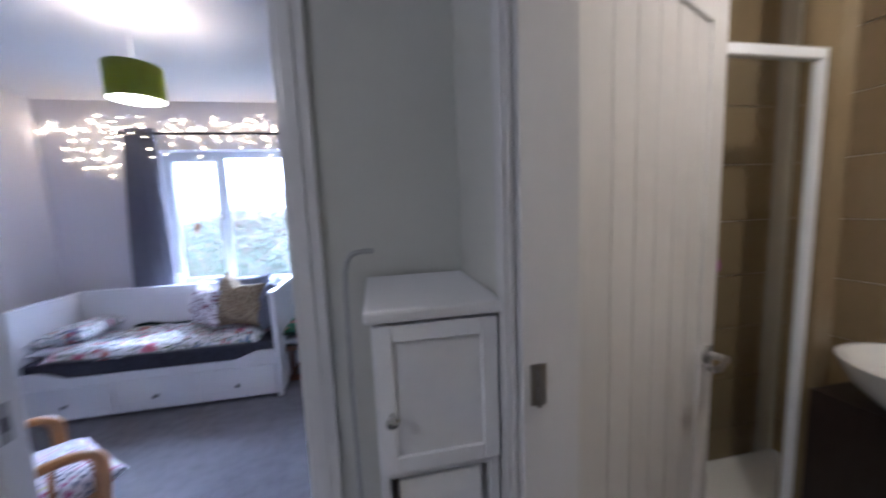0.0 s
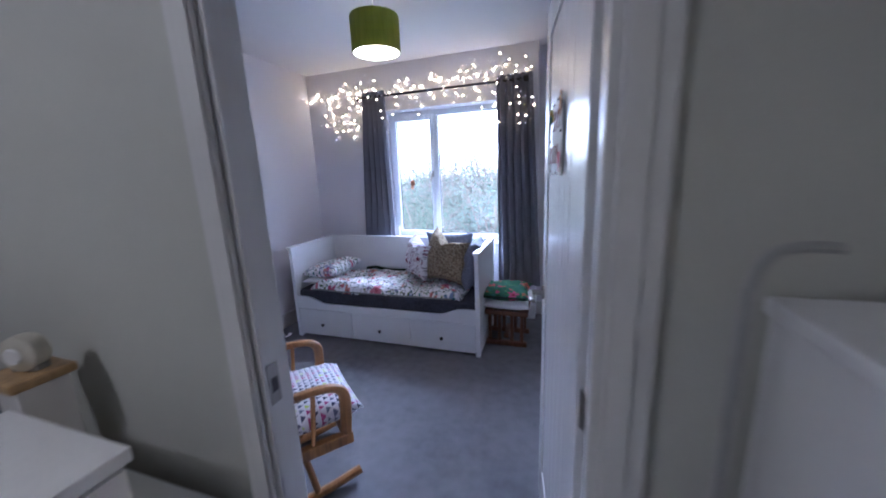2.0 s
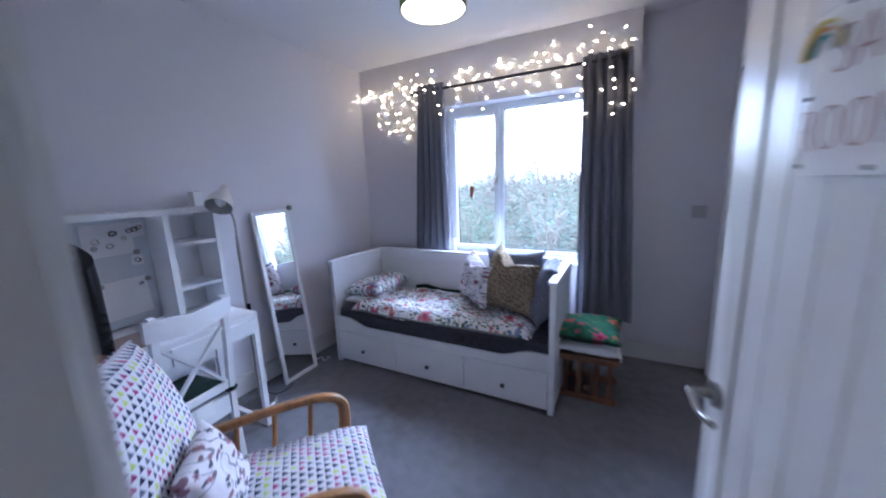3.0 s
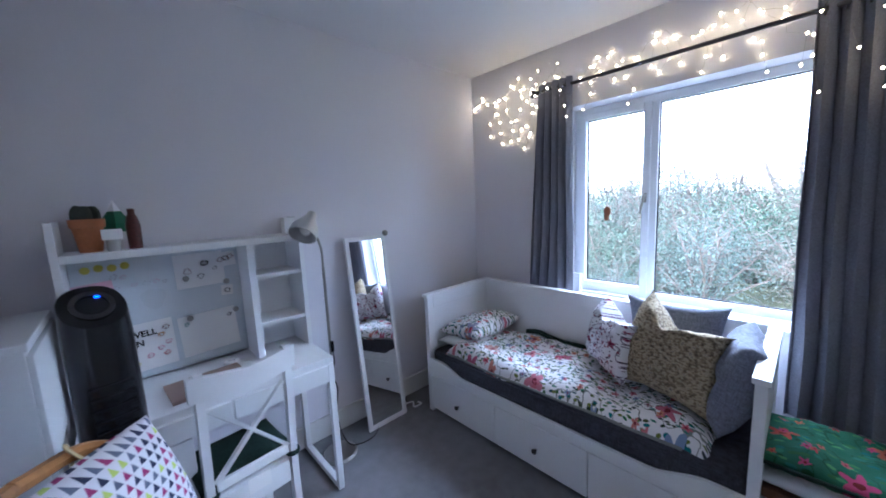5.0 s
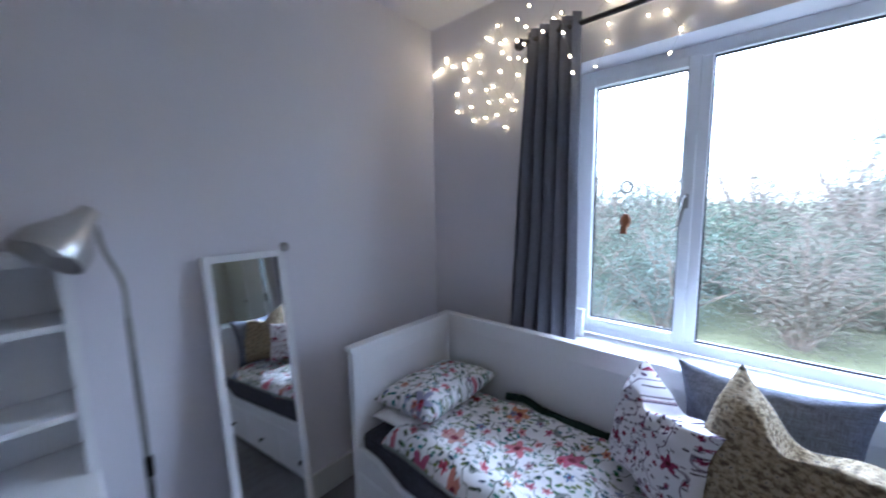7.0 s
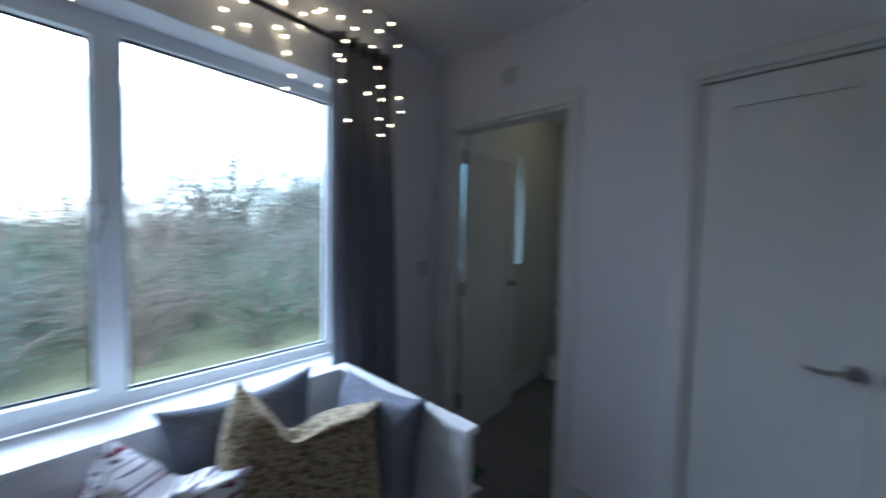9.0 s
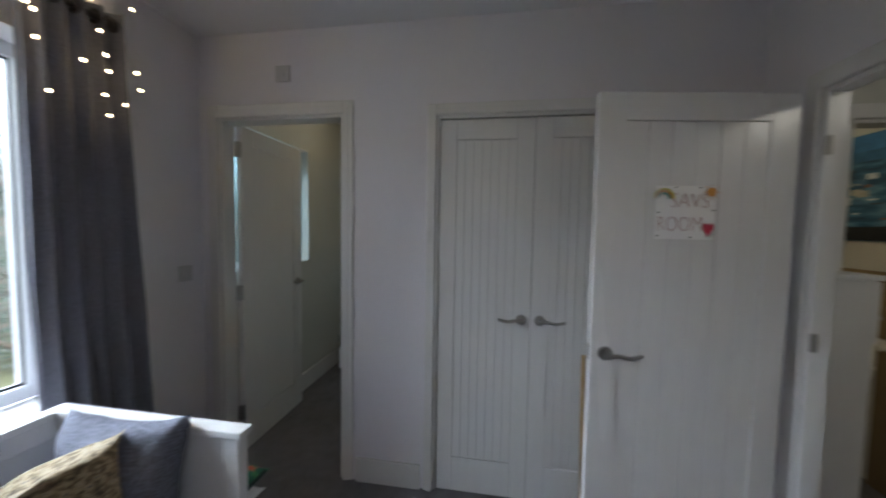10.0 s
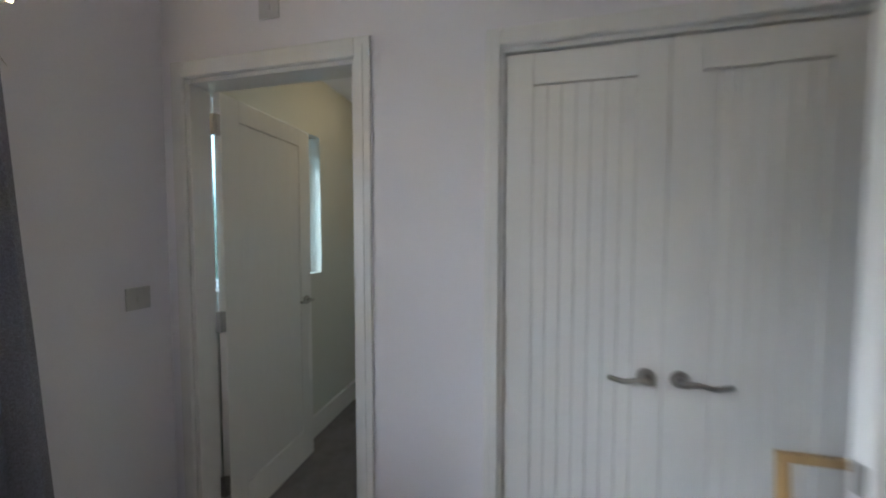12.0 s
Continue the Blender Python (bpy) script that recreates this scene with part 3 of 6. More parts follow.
# wardrobe doors
half_w = (WARD[1] - WARD[0] - 0.05) / 2
for n, (y, rot) in enumerate(((WARD[1] - 0.024, -90), (WARD[0] + 0.024, 90))):
    m = Matrix.Translation((XE + 0.008, y, 0)) @ Matrix.Rotation(radians(rot), 4, "Z")
    if rot == 90:
        m = m @ Matrix.Translation((0, -0.038, 0))
    wd = door_leaf(f"door_{n + 2}", half_w, WARD[2] - 0.028, 7, m, "white boarded wardrobe door, closed, with steel lever", handle=False, stile=0.085)
    lever(wd, half_w - 0.045, 0.955, 0 if rot == -90 else 0.038, -1 if rot == -90 else 1, -1)
# en-suite door, half open
u = Vector((1.0, 0.01, 0))
ens_m = Matrix.Translation((3.411, 3.362, 0)) @ Matrix.Rotation(math.atan2(u.y, u.x), 4, "Z")
door_leaf("door_4", 0.64, 2.0, 1, ens_m, "white en-suite door standing open", handle_z=0.99)
for z in (1.86, 1.0, 0.25):
    hinge("hinge", Matrix.Translation((3.402, 3.381, z)) @ Matrix.Rotation(radians(-58), 4, "Z") @ Matrix.Diagonal((1.5, 1.0, 1.35, 1.0)))
# bathroom door, standing open
u = Vector((0.915, 0.405, 0))
bath_m = Matrix.Translation((XB + 0.045, BATH[1] - 0.022, 0)) @ Matrix.Rotation(math.atan2(u.y, u.x), 4, "Z")
door_leaf("door_5", 0.72, 1.92, 6, bath_m, "white boarded bathroom door standing open", handle_z=0.98)
for z in (1.74, 1.12, 0.25):
    hinge("hinge", Matrix.Translation((XB + 0.026, BATH[1] - 0.024, z)))
for z in (1.73, 1.01, 0.25):
    hinge("hinge", Matrix.Translation((DOOR[1] - 0.024, YS - 0.012, z)) @ Matrix.Rotation(radians(-90), 4, "Z"))
for n, m in enumerate((Matrix.Translation((DOOR[0] + 0.023, 0.645, 0.98)), Matrix.Translation((XB + 0.05, BATH[0] + 0.023, 0.96)) @ Matrix.Rotation(radians(90), 4, "Z"))):
    k = thing("strike_plate", m, "steel strike plate let into a door jamb", "strike plate", "strike plates")
    part("plate", boxes((-0.001, 0.0012, -0.014, 0.014, -0.045, 0.045, 0.0005)), STEEL, k)
    part("latch_hole", boxes((0.0012, 0.002, -0.008, 0.008, -0.018, 0.014)), DARK_METAL, k)


# ---- windows ----
def window(name, x0, x1, z0, z1, y, split):
    w = thing(name, Matrix(), "white uPVC casement window with two panes", "window", kind="structure")
    f, d = 0.05, 0.06
    bm = boxes((x0, x0 + f, y, y + d, z0, z1, 0.004), (x1 - f, x1, y, y + d, z0, z1, 0.004), (x0 + f, x1 - f, y, y + d, z0, z0 + f, 0.004),
               (x0 + f, x1 - f, y, y + d, z1 - f, z1, 0.004), (split - f / 2, split + f / 2, y, y + d, z0 + f, z1 - f, 0.004))
    part("window_frame", bm, UPVC, w)
    # opening sash
    a0, a1, b0, b1 = x0 + f - 0.012, split - f / 2 + 0.012, z0 + f - 0.012, z1 - f + 0.012
    s = 0.042
    bm = boxes((a0, a0 + s, y - 0.014, y + 0.03, b0, b1, 0.005), (a1 - s, a1, y - 0.014, y + 0.03, b0, b1, 0.005), (a0 + s, a1 - s, y - 0.014, y + 0.03, b0, b0 + s, 0.005),
               (a0 + s, a1 - s, y - 0.014, y + 0.03, b1 - s, b1, 0.005))
    part("sash", bm, UPVC, w)
    for p0, p1, q0, q1 in ((a0 + s, a1 - s, b0 + s, b1 - s), (split + f / 2, x1 - f, z0 + f, z1 - f)):
        g = part("pane", boxes((p0 - 0.003, p1 + 0.003, y + 0.026, y + 0.03, q0 - 0.003, q1 + 0.003)), GLASS, w)
        g.visible_shadow = False
        e = 0.008
        part("gasket", boxes((p0, p0 + e, y + 0.019, y + 0.0255, q0, q1), (p1 - e, p1, y + 0.019, y + 0.0255, q0, q1), (p0 + e, p1 - e, y + 0.019, y + 0.0255, q0, q0 + e), (p0 + e, p1 - e, y + 0.019, y + 0.0255, q1 - e, q1)),
             DARK_METAL, w, "thin dark rubber gasket")
    hz = (z0 + z1) / 2 + 0.02
    bm = boxes((a1 - s * 0.7, a1 - s * 0.3, y - 0.022, y - 0.013, hz - 0.03, hz + 0.03, 0.003))
    tube(bm, curve_pts([(a1 - s * 0.5, y - 0.02, hz + 0.015), (a1 - s * 0.5, y - 0.045, hz + 0.012), (a1 - s * 0.5 - 0.008, y - 0.045, hz - 0.03), (a1 - s * 0.5 - 0.022, y - 0.04, hz - 0.1)], 5), 0.008, 8)
    part("handle", bm, STEEL, w, "chrome window handle", True)
    return w


win = window("window_1", WIN[0], WIN[1], WIN[2], WIN[3], 3.545, 1.762)
part("window_sill", boxes((WIN[0] - 0.0, WIN[1] + 0.0, YN - 0.03, 3.545, WIN[2] - 0.029, WIN[2] - 0.002, 0.006)), GLOSS, win, "white gloss sill board")
w2 = thing("window_2", Matrix(), "frosted en-suite window, bright with daylight", "window", kind="structure")
part("window_frame", boxes((3.44, 3.48, 3.56, 3.62, 1.12, 2.05), (4.25, 4.325, 3.56, 3.62, 1.12, 2.05), (3.48, 4.25, 3.56, 3.62, 1.12, 1.16), (3.48, 4.25, 3.56, 3.62, 1.92, 2.05)), UPVC, w2)
FROST = glass_mat("frosted_glass", (0.25, 0.39, 0.43), 0.2)
g = part("pane", boxes((3.48, 4.25, 3.585, 3.59, 1.16, 1.92)), FROST, w2)
g.visible_shadow = False

# ---- curtains, rail and fairy lights ----
RZ, RY = 2.16, 3.31
rail = thing("curtain_rail", Matrix.Translation((1.88, RY, RZ)), "dark pewter curtain pole with ball finials above a window", "curtain rail")
bm = bmesh.new()
rod(bm, (-0.78, 0, 0), (0.745, 0, 0), 0.011, n=14)
part("pole", bm, DARK_METAL, rail, smooth=True)
for x in (-0.79, 0.755):
    bm = bmesh.new()
    rod(bm, (x - 0.012, 0, 0), (x + 0.012, 0, 0), 0.015, n=14)
    ball(bm, (x + (0.024 if x > 0 else -0.024), 0, 0), 0.027, 16)
    part("finial", bm, DARK_METAL, rail, "round ball finial", True)
for x in (-0.755, 0.725):
    bm = bmesh.new()
    rod(bm, (x, 0.005, 0), (x, 0.088, 0), 0.008, n=10)
    rod(bm, (x, 0.08, 0), (x, 0.0885, 0), 0.024, n=16)
    part("bracket", bm, DARK_METAL, rail, smooth=True)


def curtain(x0t, x1t, x0b, x1b, top, bottom, folds, seed, label):
    c = thing("curtain", Matrix.Translation(((x0t + x1t) / 2, RY, bottom)), label, "curtain", "curtains at the window")
    bm = bmesh.new()
    cols, rows = folds * 14, 30
    off = Vector(((x0t + x1t) / 2, RY, bottom))
    sheet = []
    for side in (0, 1):
        grid = []
        for j in range(rows + 1):
            f = j / rows
            row = []
            for i in range(cols + 1):
                s = i / cols
                ph = 2 * math.pi * folds * s
                amp = 0.036 * (1 - 0.15 * f) * (0.8 + 0.4 * noise.noise(Vector((s * 5 + seed, f * 1.5, 0))))
                x = (x0t + (x1t - x0t) * s) * (1 - f) + (x0b + (x1b - x0b) * s) * f + 0.010 * math.sin(ph * 2 + seed) + 0.012 * noise.noise(Vector((s * 6, f * 3, seed))) * f
                y = RY + amp * math.sin(ph) + 0.01 * noise.noise(Vector((s * 9, f * 4, seed + 3))) + side * 0.003
                z = top + (bottom - top) * f
                row.append(bm.verts.new(Vector((x, y, z)) - off))
            grid.append(row)
        sheet.append(grid)
    for grid in sheet:
        for j in range(rows):
            for i in range(cols):
                bm.faces.new((grid[j][i], grid[j][i + 1], grid[j + 1][i + 1], grid[j + 1][i]))
    a, b = sheet
    for j in range(rows):
        for i in (0, cols):
            bm.faces.new((a[j][i], a[j + 1][i], b[j + 1][i], b[j][i]))
    for i in range(cols):
        for j in (0, rows):
            bm.faces.new((a[j][i], b[j][i], b[j][i + 1], a[j][i + 1]))
    part("cloth", bm, CURTAIN, c, smooth=True)
    for i in range(folds):
        x = x0t + (x1t - x0t) * (i + 0.5) / folds - off.x
        bm = bmesh.new()
        lathe(bm, [(0.013, -0.003), (0.026, -0.004), (0.027, 0.0), (0.026, 0.004), (0.013, 0.003), (0.013, -0.003)], 18)
        part("eyelet", bm, DARK_METAL, c, "round metal eyelet", True, m=Matrix.Translation((x, 0, RZ - bottom)) @ Matrix.Rotation(radians(90), 4, "Y"))
    return c


curtain(1.1, 1.345, 0.99, 1.36, RZ + 0.045, 0.46, 5, 1.0, "grey woven eyelet curtain drawn aside behind a white daybed")
curtain(2.41, 2.71, 2.42, 2.80, RZ + 0.045, 0.36, 5, 7.0, "grey woven eyelet curtain drawn aside, with fairy lights over it")

rnd = random.Random(7)
fairy = thing("fairy_lights", Matrix.Translation((0.45, YN - 0.012, 2.2)), "string of warm white fairy lights, lit, hung along a wall", "fairy lights")
lead = bmesh.new()
bead = bmesh.new()
ball(bead, (0, 0, 0), 0.0048, 8, (1, 1, 1.3))
bead_me = None
base = Vector((0.45, YN - 0.012, 2.2))


def add_bulb(p):
    global bead_me, bead
    m = Matrix.Translation(Vector(p) - base) @ Matrix.Rotation(rnd.uniform(0, 3), 4, "X")
    if bead_me is None:
        bead_me = part("bulb", bead, BULB, fairy, "tiny warm lit bulb", m=m).data
    else:
        shared("bulb", bead_me, fairy, m)


n_drop = 27
for i in range(n_drop):
    x = 0.47 + (2.7 - 0.47) * i / (n_drop - 1)
    z0 = 2.24 + 0.05 * math.sin(i * 1.7) + 0.08 * (i / n_drop) + rnd.uniform(-0.03, 0.03) - (0.02 if i < 3 else 0)
    near = i < 9
    if i < 2:
        length = 0.02
    elif near:
        length = 0.12 + 0.30 * math.sin((i - 1) / 8 * math.pi)
    else:
        length = 0.1 + 0.2 * rnd.random()
    if i >= 21:
        length = 0.34 + 0.1 * (i % 3)
    pts = []
    count = max(1, int(length / 0.068))
    for k in range(count + 1):
        z = z0 - length * k / max(1, count) + rnd.uniform(-0.012, 0.012)
        px = x + rnd.uniform(-0.04, 0.04)
        y = YN - 0.012
        if 2.38 < px < 2.78 or (1.07 < px < 1.38):
            y = RY - 0.052
        elif z < WIN[3] + 0.02 and WIN[0] < px < WIN[1]:
            y = YN - 0.014
        pts.append((px, y, z))
        if px < 2.3 or rnd.random() < 0.66:
            add_bulb((px, y - 0.006, z))
    if len(pts) > 1:
        tube(lead, [Vector(p) - base for p in pts], 0.0007, 4)
    top = Vector((x, YN - 0.012, z0))
    if i:
        tube(lead, [prev - base, (prev + top) / 2 - base - Vector((0, 0, 0.03)), top - base], 0.0008, 4)
        mid = (prev + top) / 2
        add_bulb((mid.x, YN - 0.02, mid.z - 0.028))
    prev = top
part("wire", lead, STEEL, fairy, "thin silver wire")

# ---- pendant lamp ----
pend = thing("pendant_lamp", Matrix.Translation((PENDANT[0], PENDANT[1], CZ)), "green fabric drum pendant lamp, lit, hanging from a ceiling", "ceiling lamp")
GREEN_SHADE, nd, ln, bs = principled("olive_green_silk_shade")
co = nd.new("ShaderNodeTexCoord").outputs["Object"]
ln.new(ramped(nd, ln, noise_tex(nd, ln, co, 120, 2, (1, 1, 0.05)), (0.3, (0.10, 0.13, 0.015)), (0.7, (0.2, 0.24, 0.04))), bs.inputs["Base Color"])
bs.inputs["Roughness"].default_value = 0.6
thin = nd.new("ShaderNodeBsdfTranslucent")
thin.inputs["Color"].default_value = (0.3, 0.35, 0.1, 1)
blend = nd.new("ShaderNodeMixShader")
blend.inputs[0].default_value = 0.4
ln.new(bs.outputs[0], blend.inputs[1])
ln.new(thin.outputs[0], blend.inputs[2])
ln.new(blend.outputs[0], nd["Material Output"].inputs["Surface"])
THIN_LINER, nd2, ln2, bs2 = principled("thin_white_lining")
bs2.inputs["Base Color"].default_value = (0.8, 0.75, 0.6, 1)
tl = nd2.new("ShaderNodeBsdfTranslucent")
tl.inputs["Color"].default_value = (0.8, 0.75, 0.6, 1)
mx = nd2.new("ShaderNodeMixShader")
mx.inputs[0].default_value = 0.5
ln2.new(bs2.outputs[0], mx.inputs[1])
ln2.new(tl.outputs[0], mx.inputs[2])
ln2.new(mx.outputs[0], nd2["Material Output"].inputs["Surface"])
R, ZT, ZB = 0.118, -0.29, -0.455
bm = bmesh.new()
lathe(bm, [(R, ZB), (R + 0.002, ZB + 0.004), (R + 0.002, ZT - 0.004), (R, ZT), (R - 0.002, ZT), (R - 0.002, ZB), (R, ZB)], 48)
part("shade", bm, GREEN_SHADE, pend, "olive green fabric drum shade", True)
bm = bmesh.new()
lathe(bm, [(R - 0.003, ZB + 0.002), (R - 0.003, ZT - 0.002), (R - 0.005, ZT - 0.002), (R - 0.005, ZB + 0.002), (R - 0.003, ZB + 0.002)], 48)
part("lining", bm, THIN_LINER, pend, "white inner lining", True)
DIFF = glowing("lit_diffuser", (1.0, 0.9, 0.7), 0.9)
bm = bmesh.new()
rod(bm, (0, 0, ZB + 0.003), (0, 0, ZB + 0.007), R - 0.0065, n=40)
part("diffuser", bm, DIFF, pend, "round frosted diffuser, lit")
bm = bmesh.new()
rod(bm, (0, 0, -0.008), (0, 0, -0.27), 0.0035)
part("cord", bm, GLOSS, pend, smooth=True)
bm = bmesh.new()
lathe(bm, [(0.0, 0.0), (0.042, 0.0), (0.04, -0.012), (0.018, -0.024), (0.0, -0.026)], 24)
part("ceiling_rose", bm, GLOSS, pend, smooth=True)
bm = bmesh.new()
lathe(bm, [(0.0, -0.27), (0.018, -0.27), (0.02, -0.31), (0.016, -0.325), (0.0, -0.325)], 18)
for a in range(3):
    ang = a * 2.094
    rod(bm, (0.015 * math.cos(ang), 0.015 * math.sin(ang), -0.3), ((R - 0.006) * math.cos(ang), (R - 0.006) * math.sin(ang), -0.3), 0.002, n=6)
part("lamp_holder", bm, GLOSS, pend)

# ---- daybed ----
BX0, BX1, BY0, BY1, BH = 0.69, 2.40, 2.54, 3.19, 0.835
BL, BD = BX1 - BX0, BY1 - BY0
bed = thing("daybed", Matrix.Translation((BX0, BY0, 0)), "white wooden daybed with three drawers under a window", "daybed")


def end_panel(x0):
    t = 0.034
    e = part("end_panel", boxes((x0 + 0.006, x0 + t - 0.006, 0.0505, BD - 0.0505, 0.0905, BH - 0.1005)), LACQUER, bed)
    for y0 in (0.0, BD - 0.05):
        part("end_post", boxes((x0, x0 + t, y0, y0 + 0.05, 0.0, BH - 0.022, 0.003)), LACQUER, bed)
    for z0, z1 in ((0.02, 0.09), (BH - 0.1, BH - 0.022)):
        part("end_rail", boxes((x0, x0 + t, 0.0505, BD - 0.0505, z0, z1, 0.003)), LACQUER, bed)
    part("cap_rail", boxes((x0 - 0.008, x0 + t + 0.008, -0.012, BD + 0.004, BH - 0.0215, BH, 0.004)), LACQUER, e)


end_panel(0.0)
end_panel(BL - 0.034)
part("back_panel", boxes((0.035, BL - 0.035, BD - 0.03, BD - 0.008, 0.06, BH - 0.08), (0.035, BL - 0.035, BD - 0.034, BD, BH - 0.08, BH - 0.022, 0.003)), LACQUER, bed)
part("back_cap", boxes((0.043, BL - 0.043, BD - 0.04, BD + 0.004, BH - 0.0215, BH, 0.004)), LACQUER, bed)
# curved front board
bm = bmesh.new()
N = 60
for y0, y1 in ((0.0, 0.02),):
    prof = []
    for i in range(N + 1):
        s = i / N
        x = 0.035 + (BL - 0.07) * s
        e = min(s, 1 - s) * BL
        k = min(1, max(0, (e - 0.1) / 0.22))
        z = 0.385 - 0.055 * (3 * k * k - 2 * k ** 3)
        prof.append((x, z))
    lo0 = [bm.verts.new((x, y0, 0.272)) for x, z in prof]
    hi0 = [bm.verts.new((x, y0, z)) for x, z in prof]
    lo1 = [bm.verts.new((x, y1, 0.272)) for x, z in prof]
    hi1 = [bm.verts.new((x, y1, z)) for x, z in prof]
    for i in range(N):
        bm.faces.new((lo0[i], lo0[i + 1], hi0[i + 1], hi0[i]))
        bm.faces.new((lo1[i], lo1[i + 1], hi1[i + 1], hi1[i]))
        bm.faces.new((hi0[i], hi0[i + 1], hi1[i + 1], hi1[i]))
        bm.faces.new((lo0[i], lo0[i + 1], lo1[i + 1], lo1[i]))
    bm.faces.new((lo0[0], hi0[0], hi1[0], lo1[0]))
    bm.faces.new((lo0[N], hi0[N], hi1[N], lo1[N]))
part("front_board", bm, LACQUER, bed)
part("slat_base", boxes((0.035, BL - 0.035, 0.021, BD - 0.035, 0.29, 0.31)), LACQUER, bed)
KNOB = bmesh.new()
lathe(KNOB, [(0.0, 0.0), (0.006, 0.0), (0.006, 0.012), (0.0135, 0.016), (0.0145, 0.022), (0.01, 0.027), (0.0, 0.028)], 18)
dw = (BL - 0.07) / 3
knob_me = None
for i in range(3):
    x0 = 0.035 + dw * i
    dr = part("drawer", boxes((x0 + 0.003, x0 + dw - 0.003, 0.0, 0.02, 0.03, 0.268, 0.0035), (x0 + 0.03, x0 + dw - 0.03, 0.021, BD - 0.1, 0.04, 0.22)), LACQUER, bed)
    m = Matrix.Translation((x0 + dw * 0.5 + (0.0 if i != 0 else -0.02), 0.0, 0.135)) @ Matrix.Rotation(radians(90), 4, "X")
    if knob_me is None:
        knob_me = part("knob", KNOB, DARK_METAL, dr, "small dark metal knob", True, m=m).data
    else:
        tagged(shared("knob", knob_me, dr, m), "small dark metal knob")

# mattress
bm = bmesh.new()
box(bm, BX0 + 0.038, BX1 - 0.038, BY0 + 0.024, BY1 - 0.04, 0.311, 0.445, 0.03)
mattress = solid("mattress", bm, GREY_SHEET, "mattress in a charcoal fitted sheet on a white daybed", "mattress", smooth=True)


for z in (0.335, 0.42):
    bm = bmesh.new()
    tube(bm, [(BX0 + 0.07 + (BL - 0.14) * k / 24, BY0 + 0.0235 + 0.002 * noise.noise(Vector((k * 0.4, z * 9, 0))), z + 0.004 * noise.noise(Vector((k * 0.3, z, 2)))) for k in range(25)], 0.006, 6)
    part("seam", bm, GREY_SHEET, mattress, smooth=True)


def draped(name, x0, x1, y0, y1, z, puff, seed, material, label, category, front_drop=0.0, nx=84, ny=44):
    """A quilt lying over the mattress, thick, lumpy and creased, with a loose front edge."""
    bm = bmesh.new()
    top, bot = {}, {}
    for i in range(nx + 1):
        for j in range(ny + 1):
            u, v = i / nx, j / ny
            wob = 0.035 * noise.noise(Vector((u * 5, seed, v)))
            x = x0 + (x1 - x0) * u + 0.03 * noise.noise(Vector((seed, v * 4, u))) * (1 if u > 0.5 else 0.6)
            y = y0 + wob * (1 - v) + (y1 - y0) * v
            edge = min(1, min(u, 1 - u) * 9, min(v, 1 - v) * 7)
            round_ = math.sqrt(max(0.0, 1 - (1 - edge) ** 2))
            lump = 0.032 * noise.noise(Vector((x * 4 + seed, y * 4, 1))) + 0.016 * noise.noise(Vector((x * 11, y * 9 + seed, 2))) + 0.010 * abs(noise.noise(Vector((x * 7 + y * 16, y * 5, seed))))
            h = puff * (0.75 + 0.25 * v) + lump
            zz = z + 0.006 + max(0.008, h) * round_
            sag = front_drop * max(0, 1 - v * 6) ** 1.5
            top[i, j] = bm.verts.new((x, y, zz - sag))
            bot[i, j] = top[i, j] if i in (0, nx) or j in (0, ny) else bm.verts.new((x, y, z + 0.003 - sag * 0.9))
    for i in range(nx):
        for j in range(ny):
            bm.faces.new((top[i, j], top[i + 1, j], top[i + 1, j + 1], top[i, j + 1]))
            q = (bot[i, j], bot[i, j + 1], bot[i + 1, j + 1], bot[i + 1, j])
            if len(set(q)) == 4:
                try:
                    bm.faces.new(q)
                except ValueError:
                    pass
    uv = bm.loops.layers.uv.verify()
    for f in bm.faces:
        for l in f.loops:
            l[uv].uv = (l.vert.co.x, l.vert.co.y)
    return solid(name, bm, material, label, category, smooth=True)


duvet = draped("duvet", 0.84, 2.25, 2.575, 3.125, 0.447, 0.062, 3.0, DUVET, "white duvet printed with red flowers, rumpled on a daybed", "duvet", 0.02)
bm = bmesh.new()
tube(bm, curve_pts([(1.12 + 0.09 * k, 3.112 + 0.012 * math.sin(k * 2.1), 0.512 + 0.012 * math.sin(k * 1.3)) for k in range(8)], 4), 0.017, 8, 0.6)
part("turned_edge", bm, GREEN_CLOTH, duvet, "dark green lining turned out along the back edge", True)
bm = bmesh.new()
tube(bm, curve_pts([(0.87 + 0.1 * k, 2.57 + 0.035 * noise.noise(Vector(((0.87 + 0.1 * k - 0.84) / 1.41 * 5, 3.0, 0))), 0.448 + 0.003 * math.sin(k * 1.9)) for k in range(14)], 4), 0.007, 6)
part("front_hem", bm, DUVET, duvet, smooth=True)
bm = bmesh.new()
cushion(bm, 0.34, 0.5, 0.125, 2.0, lump=0.02)
solid("pillow", bm, DUVET, "white pillow printed with red flowers on a daybed", "pillow",
      m=Matrix.Translation((0.885, 2.64, 0.572)) @ Matrix.Rotation(radians(-6), 4, "Y") @ Matrix.Rotation(radians(-90), 4, "X") @ Matrix.Rotation(radians(0), 4, "Z"))
bm = bmesh.new()
cushion(bm, 0.3, 0.45, 0.07, 5.0, lump=0.015)
solid("pillow", bm, PAPER, "plain white pillow under a floral one", "pillow", m=Matrix.Translation((0.87, 2.62, 0.492)) @ Matrix.Rotation(radians(-90), 4, "X"))
